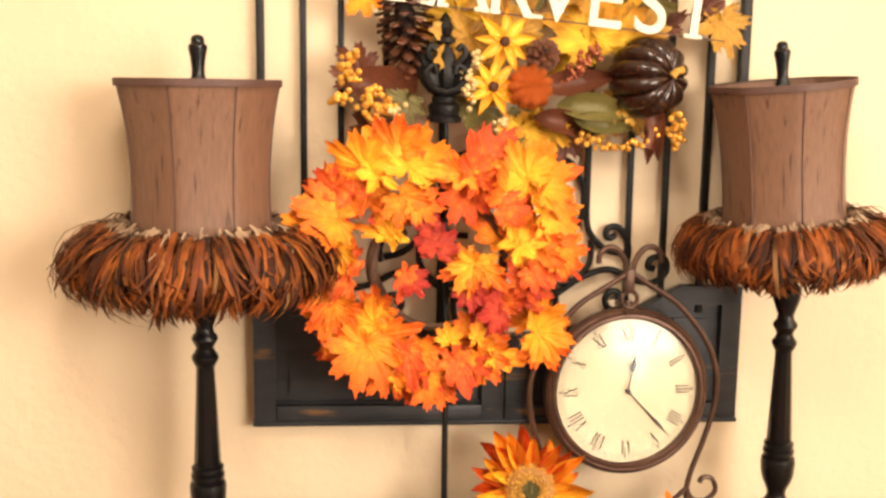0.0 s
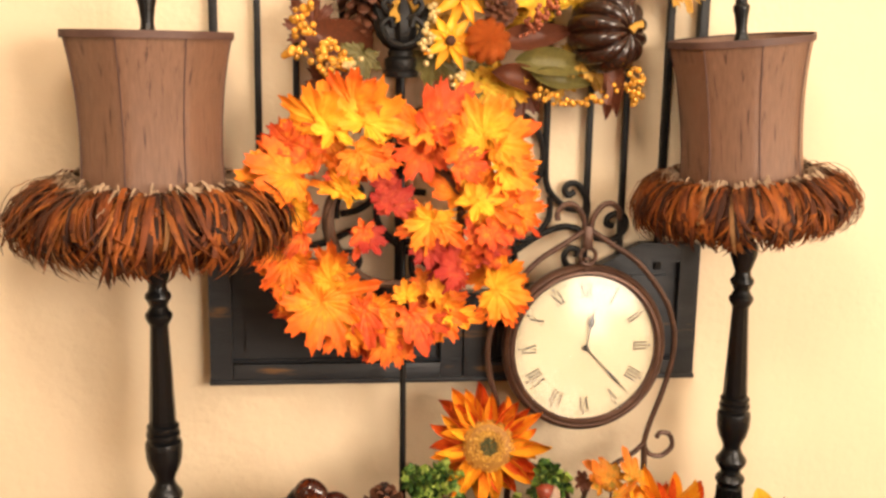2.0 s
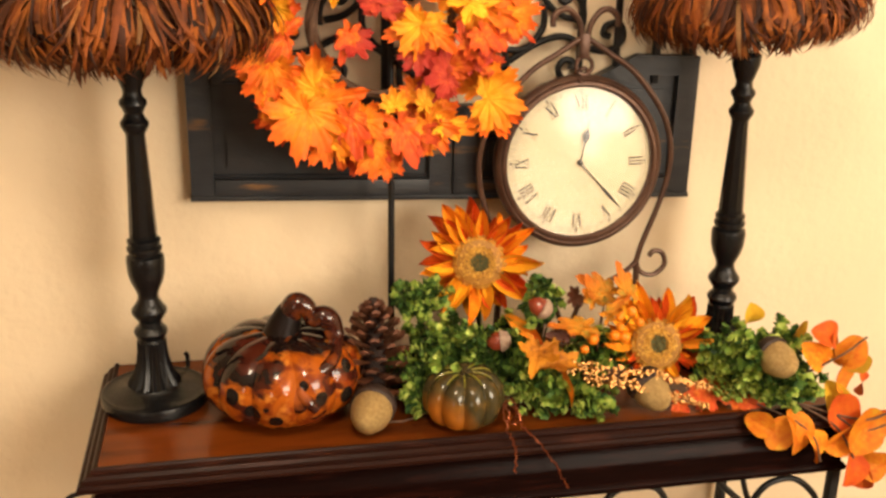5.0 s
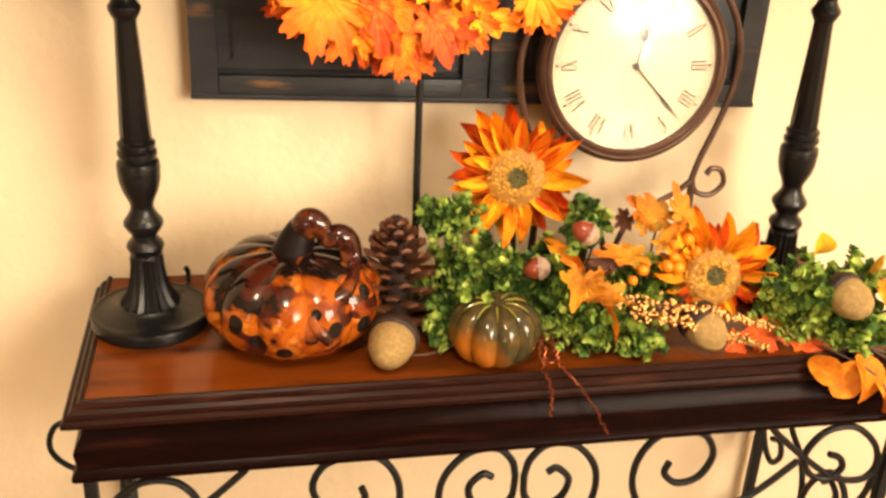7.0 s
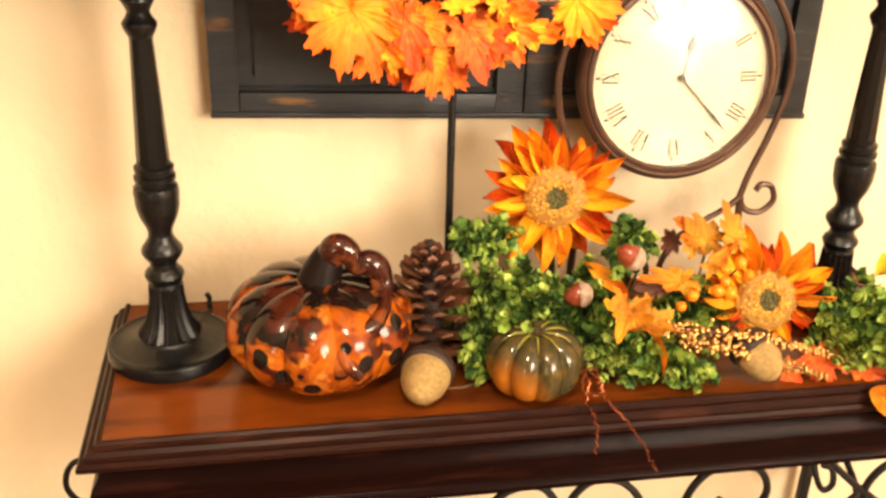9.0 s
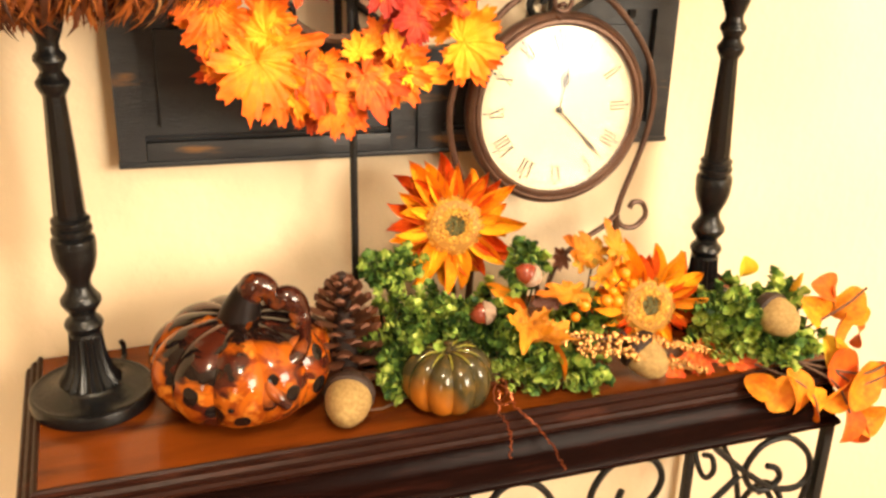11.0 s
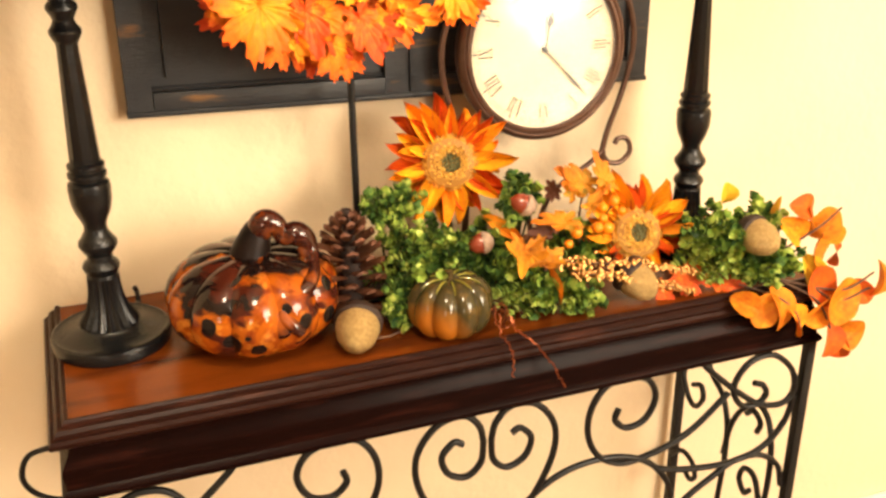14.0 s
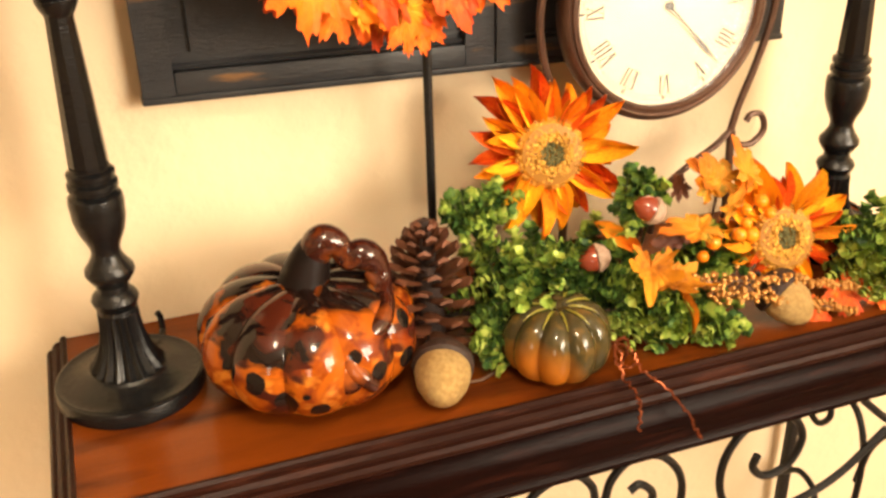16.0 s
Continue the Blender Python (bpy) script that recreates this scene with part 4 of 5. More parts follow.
BL = [blade(0.32, 0.12, 14, 0.14, 1.2, k, 0.04) for k in range(3)]
for mat, k, x, z, size, spin in ((OLIVE, 0, 0.465, 1.600, 0.135, -94), (RUST, 1, 0.435, 1.625, 0.13, -80), (RUST, 2, 0.43, 1.582, 0.12, -102), (OLIVE, 1, 0.49, 1.578, 0.10, -98), (RUST, 0, 0.61, 1.615, 0.10, 190), (RUST, 2, 0.618, 1.60, 0.09, 175)):
    part("long_leaf", BL[k].mesh("long_leaf", mat, True, 60), mat, swag, "", WOI @ facing(x, SWY - 0.015, z, spin, 8, rng.uniform(-8, 8), size))
PETAL = [blade(0.32, 0.12, 8, 0.10, 1.0, k, 0.03) for k in range(3)]
PYEL = material("golden_petal", (0.90, 0.46, 0.012), 0.5, second=(0.85, 0.30, 0.008), scale=40, vary=0.12)
EYE = material("dark_flower_eye", (0.09, 0.03, 0.01), 0.8, second=(0.03, 0.012, 0.006), scale=120, bump=0.6, bump_scale=300)
pm = [p.mesh("petal", PYEL, True, 60) for p in PETAL]
for fx, fz in ((0.376, 1.692), (0.360, 1.626)):
    for j in range(9):
        part("petal", pm[j % 3], PYEL, swag, "", WOI @ facing(fx, SWY - 0.03, fz, j * 40 + rng.uniform(-8, 8), rng.uniform(-8, 8), rng.uniform(-8, 8), rng.uniform(0.044, 0.054)))
    part("flower_eye", G().ball((0, 0, 0), 0.008, 14, 8), EYE, swag, "", WOI @ Matrix.Translation((fx, SWY - 0.033, fz)))
CHOC = material("lacquered_brown_pumpkin", (0.026, 0.009, 0.005), 0.24, second=(0.014, 0.006, 0.004), scale=14, coat=0.2, third=(0.11, 0.030, 0.010), third_at=(0.58, 0.75))
COPPER = material("copper_glitter", (0.66, 0.16, 0.020), 0.22, 0.7, second=(0.30, 0.055, 0.010), scale=120, bump=0.6, bump_scale=500)


def gourd(ribs, depth, seg=72, rings=22, flat=0.75, dip=0.25):
    """A ribbed pumpkin of unit radius that stands on z = 0."""
    rows = []
    for i in range(rings + 1):
        u = math.pi * i / rings
        row = []
        for j in range(seg):
            a = 2 * math.pi * j / seg
            rib = 1 - depth * (1 - abs(math.sin(ribs * a / 2)) ** 0.7)
            s = math.sin(u) ** 0.82
            h = -math.cos(u) * flat - dip * (1 - s) * (-math.cos(u))
            row.append((s * rib * math.cos(a) + 1e-6, s * rib * math.sin(a), (h + flat - dip * 0.55) * (1 - 0.25 * (1 - rib))))
        rows.append(row)
    zmin = min(p[2] for r in rows for p in r)
    return G().grid([[(x, y, z - zmin) for x, y, z in r] for r in rows], True)


part("brown_pumpkin", gourd(12, 0.16, 96, 20, 0.95), CHOC, swag, "glossy dark brown faux pumpkin", WOI @ Matrix.Translation((0.584, SWY + 0.036, 1.640)) @ Vector((0.52, -0.85, 0.05)).to_track_quat("Z", "Y").to_matrix().to_4x4() @ Matrix.Scale(0.064, 4))
part("pumpkin_stalk", G().tube([(0, 0, 0), (0.008, 0, 0.008), (0.018, 0, 0.010)], [0.007, 0.005, 0.006], 8), TAN, swag, "", WOI @ Matrix.Translation((0.632, SWY - 0.046, 1.645)))
part("copper_pumpkin", gourd(11, 0.18, 66, 16, 0.8), COPPER, swag, "small copper glitter pumpkin", WOI @ Matrix.Translation((0.414, SWY - 0.02, 1.621)) @ pose(0, 0, 0, 78, 0, 0) @ Matrix.Scale(0.035, 4))
GOLDB = material("gold_bead", (0.74, 0.32, 0.025), 0.18, 0.25, second=(0.46, 0.34, 0.06), scale=3, vary=0.4)
COPB = material("copper_bead", (0.4, 0.12, 0.05), 0.25, 0.4, second=(0.25, 0.06, 0.03), scale=90)
CHAMP = material("champagne_bead", (0.7, 0.55, 0.25), 0.3, 0.3, second=(0.5, 0.36, 0.12), scale=90)


def berries(name, mat, spots, r, label):
    data = G().ball((0, 0, 0), 1.0, 10, 7).mesh(name, mat)
    for p in spots:
        part(name, data, mat, swag, label, WOI @ Matrix.Translation(p) @ Matrix.Scale(r * rng.uniform(0.75, 1.15), 4))


def blob(cx_, cz_, rx_, rz_, n, y=SWY - 0.02):
    out = []
    for i in range(n):
        a, r = rng.uniform(0, 6.283), math.sqrt(rng.random())
        out.append((cx_ + rx_ * r * math.cos(a), y - 0.02 * (1 - r) + rng.uniform(-0.004, 0.004), cz_ + rz_ * r * math.sin(a)))
    return out


berries("berry", GOLDB, blob(0.146, 1.645, 0.018, 0.03, 20) + blob(0.182, 1.598, 0.035, 0.025, 44) + blob(0.128, 1.605, 0.014, 0.012, 9) + blob(0.155, 1.672, 0.006, 0.014, 4), 0.0054, "gold and amber berry")
berries("berry", GOLDB, [(0.495 + 0.115 * i / 26, SWY - 0.02 + rng.uniform(-0.008, 0.008), 1.553 - 0.018 * math.sin(math.pi * i / 26) + rng.uniform(-0.009, 0.009)) for i in range(40)] + blob(0.652, 1.562, 0.016, 0.03, 26), 0.0048, "amber berry")
berries("copper_bead", COPB, [(0.478 + 0.045 * t + rng.uniform(-0.012, 0.012), SWY - 0.02 + rng.uniform(-0.01, 0.006), 1.640 + 0.045 * t + rng.uniform(-0.010, 0.010)) for t in [i / 46 for i in range(47)]], 0.0042, "copper bead")
berries("champagne_bead", CHAMP, blob(0.325, 1.625, 0.016, 0.035, 26) + blob(0.372, 1.567, 0.016, 0.016, 12) + blob(0.335, 1.66, 0.01, 0.02, 10) + blob(0.205, 1.588, 0.03, 0.016, 22), 0.0045, "champagne bead")
q = spline([(0.598, SWY - 0.01, 1.60), (0.612, SWY - 0.02, 1.56), (0.605, SWY - 0.02, 1.535)], 6)
part("rust_curl", G().tube(q, [0.003 + 0.006 * i / (len(q) - 1) for i in range(len(q))], 8), RUST, swag, "", WOI)

# sign letters
CREAM = material("chipped_cream_paint", (0.80, 0.74, 0.60), 0.6, second=(0.70, 0.60, 0.42), scale=40, third=(0.25, 0.17, 0.1), third_at=(0.66, 0.72), bump=0.3)
sign = thing("harvest_sign", (0.452, 1.872, 1.730), "cream chipped metal letter sign on a thin rail", "sign")
for i, ch in enumerate("HARVEST"):
    cu = bpy.data.curves.new("letter", "FONT")
    cu.body, cu.size, cu.extrude, cu.align_x, cu.bevel_depth = ch, 0.125, 0.002, "CENTER", 0.0004
    tmp = bpy.data.objects.new("letter", cu)
    d = bpy.data.meshes.new_from_object(tmp)
    bpy.data.objects.remove(tmp)
    d.materials.clear()
    d.materials.append(CREAM)
    k = i - 3
    part("letter", d, CREAM, sign, "", pose(k * 0.0715, 0, -0.007 - 0.0069 * k, 90, 5.5, 0))
    for sx in {"H": (-0.026, 0.026), "A": (-0.034, 0.034), "R": (-0.028, 0.036), "T": (0.0,)}.get(ch, ()):
        part("serif", G().box((sx - 0.015, -0.002, 0.0), (sx + 0.015, 0.002, 0.006), 0.0015), CREAM, sign, "", pose(k * 0.0715, 0, -0.007 - 0.0069 * k, 0, 5.5, 0))
part("rail", G().box((-0.28, -0.0015, -0.002), (0.27, 0.0015, 0.0), 0.0005), BRONZE, sign, "", pose(0, 0.006, -0.004, 0, 5.5, 0))

# ---- glass pumpkin ----
def glass_pumpkin_material():
    m = bpy.data.materials.new("tortoiseshell_glass")
    m.use_nodes = True
    N, L = m.node_tree.nodes, m.node_tree.links
    b = N["Principled BSDF"]
    b.inputs["Roughness"].default_value, b.inputs["Coat Weight"].default_value, b.inputs["Coat Roughness"].default_value = 0.07, 0.0, 0.02
    b.inputs["Specular IOR Level"].default_value = 0.38
    tc = N.new("ShaderNodeTexCoord")

    def noise_(sc, det, dist=0.0):
        n = N.new("ShaderNodeTexNoise")
        n.inputs["Scale"].default_value, n.inputs["Detail"].default_value, n.inputs["Distortion"].default_value = sc, det, dist
        L.new(tc.outputs["Object"], n.inputs["Vector"])
        return n.outputs["Fac"]

    def step(fac, a, c):
        r = N.new("ShaderNodeMapRange")
        r.inputs["From Min"].default_value, r.inputs["From Max"].default_value = a, c
        L.new(fac, r.inputs["Value"])
        return r.outputs[0]

    def mix_(fac, a, c):
        x = N.new("ShaderNodeMix")
        x.data_type = "RGBA"
        L.new(fac, x.inputs[0])
        for s, v in ((x.inputs[6], a), (x.inputs[7], c)):
            if isinstance(v, tuple):
                s.default_value = (*v, 1)
            else:
                L.new(v, s)
        return x.outputs[2]

    sep = N.new("ShaderNodeSeparateXYZ")
    L.new(tc.outputs["Object"], sep.inputs[0])
    ad = N.new("ShaderNodeMath")
    ad.operation = "MULTIPLY_ADD"
    ad.inputs[1].default_value = 2.2
    L.new(noise_(2.3, 3.0, 0.8), ad.inputs[0])
    L.new(sep.outputs["Z"], ad.inputs[2])
    c = mix_(step(noise_(3.0, 4.0, 1.0), 0.40, 0.60), (0.37, 0.086, 0.005), (0.18, 0.028, 0.004))
    c = mix_(step(noise_(5.0, 2.0), 0.58, 0.70), c, (0.52, 0.18, 0.02))
    c = mix_(step(noise_(2.6, 1.0, 0.6), 0.585, 0.63), c, (0.05, 0.009, 0.005))
    v = N.new("ShaderNodeTexVoronoi")
    v.inputs["Scale"].default_value, v.inputs["Randomness"].default_value = 3.3, 1.0
    wv = N.new("ShaderNodeMapping")
    wv.inputs["Scale"].default_value = (1, 1, 0.72)
    L.new(tc.outputs["Object"], wv.inputs["Vector"])
    L.new(wv.outputs[0], v.inputs["Vector"])
    su = N.new("ShaderNodeMath")
    su.operation = "MULTIPLY_ADD"
    su.inputs[1].default_value = 0.16
    L.new(noise_(6.0, 2.0), su.inputs[0])
    L.new(v.outputs["Distance"], su.inputs[2])
    c = mix_(step(su.outputs[0], 0.430, 0.405), c, (0.010, 0.007, 0.006))
    top = mix_(step(noise_(3.0, 3.0, 0.7), 0.52, 0.60), (0.010, 0.005, 0.004), (0.055, 0.011, 0.005))
    c = mix_(step(ad.outputs[0], 2.10, 2.36), c, top)
    L.new(c, b.inputs["Base Color"])
    return m


TORT = glass_pumpkin_material()
AMB = material("dark_amber_glass", (0.042, 0.008, 0.004), 0.08, spec=0.35, second=(0.018, 0.005, 0.004), scale=34, coat=0.5, third=(0.28, 0.065, 0.010), third_at=(0.54, 0.66))
SMOKE = material("dark_smoked_glass", (0.006, 0.004, 0.0035), 0.4, spec=0.15, second=(0.014, 0.006, 0.005), scale=40)
gp = thing("glass_pumpkin", pose(0.122, 1.805, TZ, 0, 0, 15), "glossy tortoiseshell amber and black glass pumpkin with curled stem", "glass pumpkin")
part("body", gourd(11, 0.075, 110, 28, 0.80, 0.14), TORT, gp, "mottled amber and black glass body", Matrix.Diagonal((0.119, 0.119, 0.094, 1)))
R15 = Matrix.Translation((0, 0, -0.026)) @ Matrix.Rotation(radians(-15), 4, "Z")
st = spline([(-0.002, 0, 0.135), (0.004, 0, 0.160), (0.014, 0, 0.182), (0.028, -0.004, 0.192)], 8)
part("stem", G().tube(st, [0.033 - 0.019 * (i / (len(st) - 1)) ** 0.8 for i in range(len(st))], 16), SMOKE, gp, "dark ridged glass stem", R15)
cl = spline([(0.012, -0.002, 0.178), (0.022, -0.005, 0.194), (0.037, -0.010, 0.190), (0.044, -0.014, 0.174), (0.058, -0.016, 0.178), (0.072, -0.018, 0.168), (0.078, -0.026, 0.150), (0.072, -0.044, 0.138)], 8)
part("stem_coil", G().tube(cl, [0.0165 + 0.0030 * math.sin(12.5 * i / (len(cl) - 1)) - 0.004 * i / (len(cl) - 1) for i in range(len(cl))], 16), AMB, gp, "amber glass coil", R15)
td = spline([(0.066, -0.020, 0.156), (0.075, -0.045, 0.140), (0.062, -0.075, 0.128), (0.036, -0.088, 0.118), (0.020, -0.101, 0.104), (0.030, -0.112, 0.090), (0.040, -0.113, 0.078)], 8)
part("tendril", G().tube(td, [0.012 - 0.005 * abs(i / (len(td) - 1) - 0.5) * 2 for i in range(len(td))], 12), AMB, gp, "trailing amber glass tendril", R15)
part("leaf_drop", G().ball((0.018, -0.106, 0.088), 0.019, 16, 10, None, (1.1, 0.4, 0.9)), AMB, gp, "", R15)

# ---- green glass pumpkin ----
OLG = material("olive_glass", (0.036, 0.031, 0.012), 0.10, second=(0.070, 0.050, 0.016), scale=2.5, coat=0.25, spec=0.35, third=(0.10, 0.060, 0.014), third_at=(0.50, 0.66))
toward(OLG, (-0.85, -0.60, 0.05), 0.60, 1.05, (0.36, 0.115, 0.010))
STRIPE = material("yellow_green_glass", (0.26, 0.24, 0.03), 0.2, second=(0.16, 0.15, 0.02), scale=60, coat=0.6)
sp = thing("small_pumpkin", pose(0.378, 1.724, TZ, 0, 0, 8), "small olive and orange glass pumpkin with yellow stripes", "glass pumpkin")
sg = gourd(10, 0.12, 80, 22, 0.82, 0.2)
part("body", sg, OLG, sp, "", Matrix.Scale(0.062, 4))
zt = max(p[2] for p in sg.v)
for j in range(10):
    a = 2 * math.pi * j / 10
    q = [(0.062 * r * math.cos(a), 0.062 * r * math.sin(a), 0.062 * z) for r, z in ((0.10, zt - 0.11), (0.25, zt - 0.03), (0.42, zt - 0.018), (0.60, zt - 0.075), (0.70, zt - 0.14))]
    part("stripe", G().tube(q, [0.0016, 0.0018, 0.0014, 0.0010, 0.0004], 6), STRIPE, sp)
part("stem", G().lathe([(0.009, 0.0), (0.006, 0.006), (0.0055, 0.016), (0.007, 0.021), (0.002, 0.023)], 10), OLG, sp, "", Matrix.Translation((0, 0, 0.062 * zt - 0.012)))

# ---- glitter acorns ----
GLIT = material("gold_glitter", (0.52, 0.36, 0.14), 0.4, 0.25, second=(0.34, 0.21, 0.065), scale=220, bump=0.9, bump_scale=650, mix=0.8)
CAP = material("dark_acorn_cap", (0.035, 0.016, 0.010), 0.6, second=(0.015, 0.008, 0.006), scale=80, bump=0.7, bump_scale=220)


def big_acorn(at, label):
    t = thing("glitter_acorn", at, label, "decorative acorn", group="gold glitter acorns")
    part("nut", G().lathe([(0.0005, -0.036), (0.008, -0.034), (0.018, -0.026), (0.025, -0.012), (0.0275, 0.002), (0.026, 0.014), (0.022, 0.022)], 28), GLIT, t, "gold glitter nut")
    part("cap", G().lathe([(0.026, 0.006), (0.030, 0.010), (0.030, 0.018), (0.024, 0.028), (0.012, 0.035), (0.003, 0.037), (0.0028, 0.046), (0.0005, 0.047)], 28), CAP, t, "dark brown cap")


big_acorn(Matrix.Translation((0.241, 1.712, TZ + 0.033)) @ pose(0, 0, 0, -82, 0, -22) @ Matrix.Scale(1.1, 4), "gold glitter acorn with dark cap lying on the table")
big_acorn(Matrix.Translation((0.664, 1.703, TZ + 0.036)) @ pose(0, 0, 0, -60, 0, 30), "gold glitter acorn under the seed sprays")
big_acorn(Matrix.Translation((0.848, 1.672, 0.888)) @ pose(0, 0, 0, -84, 0, 12), "gold glitter acorn tucked into boxwood")

# ---- sunflowers ----
SPO = material("orange_petal", (0.88, 0.23, 0.006), 0.55, spec=0.2, second=(0.90, 0.42, 0.014), scale=26, mix=0.9, vary=0.15, bump=0.3, bump_scale=90)
SPR = material("red_orange_petal", (0.60, 0.050, 0.006), 0.55, spec=0.2, second=(0.82, 0.18, 0.008), scale=22, mix=0.8, vary=0.15, bump=0.3, bump_scale=90)
SPY = material("yellow_petal", (0.93, 0.50, 0.014), 0.55, spec=0.2, second=(0.88, 0.30, 0.010), scale=26, mix=0.9, vary=0.12, bump=0.3, bump_scale=90)
SEED = material("sunflower_seed", (0.46, 0.25, 0.03), 0.6, island=[(0.0, (0.22, 0.085, 0.008)), (0.35, (0.46, 0.22, 0.018)), (0.75, (0.62, 0.33, 0.032)), (1.0, (0.72, 0.44, 0.07))])
SEEDC = material("olive_seed", (0.12, 0.11, 0.03), 0.7, second=(0.06, 0.05, 0.015), scale=200, bump=0.5, bump_scale=400)
STEMG = material("green_stem", (0.07, 0.09, 0.025), 0.6, second=(0.04, 0.04, 0.015), scale=60)
SPET = [blade((0.38, 0.31, 0.42)[k], (0.02, -0.15, 0.25)[k], 8, (0.30, 0.22, 0.35)[k], (1.5, 1.35, 1.7)[k], k + 4, 0.04) for k in range(3)]
SMESH = {(m.name, k): SPET[k].mesh("petal", m, True, 60) for m in (SPO, SPR, SPY) for k in range(3)}


def sunflower(at, disc, reach, count, stem, label, seed, shorten=None):
    t = thing("sunflower", at, label, "sunflower", group="orange sunflowers")
    r_ = random.Random(seed)
    for layer in range(2):
        for j in range(count):
            a = 360 * (j + 0.5 * layer) / count + r_.uniform(-9, 9)
            m = r_.choice((SPO, SPY, SPY, SPY, SPR) if layer else (SPR, SPR, SPO))
            ln = (reach - disc * 0.72) * r_.uniform(0.66, 1.12)
            if shorten:
                ln *= shorten(a)
            mm = Matrix.Rotation(radians(a), 4, "Z") @ Matrix.Translation((0, disc * 0.72, -0.006 + 0.006 * layer)) @ Matrix.Rotation(radians(r_.uniform(-8, 20) + 8 * layer), 4, "X") @ Matrix.Rotation(radians(r_.uniform(-28, 28)), 4, "Y") @ Matrix.Scale(ln, 4)
            part("petal", SMESH[(m.name, r_.randrange(3))], m, t, "", mm)
    part("seed_disc", G().lathe([(disc, -0.006), (disc * 1.0, 0.002), (disc * 0.86, 0.010), (disc * 0.6, 0.013), (disc * 0.42, 0.009), (0.0005, 0.006)], 36), SEED, t, "golden seed head with olive centre")
    g, gc = G(), G()
    for i in range(560):
        u = math.sqrt((i + 0.5) / 560)
        a = i * 2.39996
        h = 0.012 * math.sin(math.pi * min(1.0, 0.35 + 0.65 * u)) + 0.001 if u > 0.34 else 0.0075
        (g if u > 0.34 else gc).ball((disc * u * math.cos(a) * 1.02, disc * u * math.sin(a) * 1.02, h + r_.uniform(-0.001, 0.004)), disc * r_.uniform(0.038, 0.066), 6, 4)
    part("seed_mass", g, SEED, t)["kind"] = "stuff"
    part("seed_centre", gc, SEEDC, t)["kind"] = "stuff"
    part("calyx", G().lathe([(0.004, -0.03), (disc * 0.7, -0.016), (disc * 0.95, -0.006)], 20), STEMG, t)
    if stem:
        inv = at.inverted()
        part("stalk", G().tube([inv @ Vector(p) for p in stem], 0.004, 8), STEMG, t)
    return t


sunflower(facing(0.430, 1.858, 0.998, 0, 14, -8), 0.041, 0.098, 22, spline([(0.430, 1.872, 0.990), (0.437, 1.875, 0.90), (0.44, 1.85, 0.806)], 6), "orange and yellow fabric sunflower standing up behind boxwood", 3)
sunflower(facing(0.691, 1.757, 0.886, 0, 22, -6), 0.040, 0.092, 21, spline([(0.69, 1.775, 0.878), (0.66, 1.80, 0.84), (0.62, 1.81, 0.808)], 6), "orange fabric sunflower nestled in the garland", 8,
          lambda a: 0.58 if 100 < (a % 360) < 250 else 1.0)

# ---- boxwood ----
BOX = material("boxwood_leaf", (0.03, 0.06, 0.02), 0.5, spec=0.2, island=[(0.0, (0.016, 0.046, 0.013)), (0.4, (0.055, 0.120, 0.023)), (0.75, (0.105, 0.190, 0.033)), (1.0, (0.18, 0.28, 0.045))])
BOXTIP = material("boxwood_new_growth", (0.15, 0.22, 0.03), 0.5, spec=0.2, island=[(0.0, (0.15, 0.26, 0.038)), (0.5, (0.29, 0.40, 0.060)), (1.0, (0.46, 0.53, 0.12))])


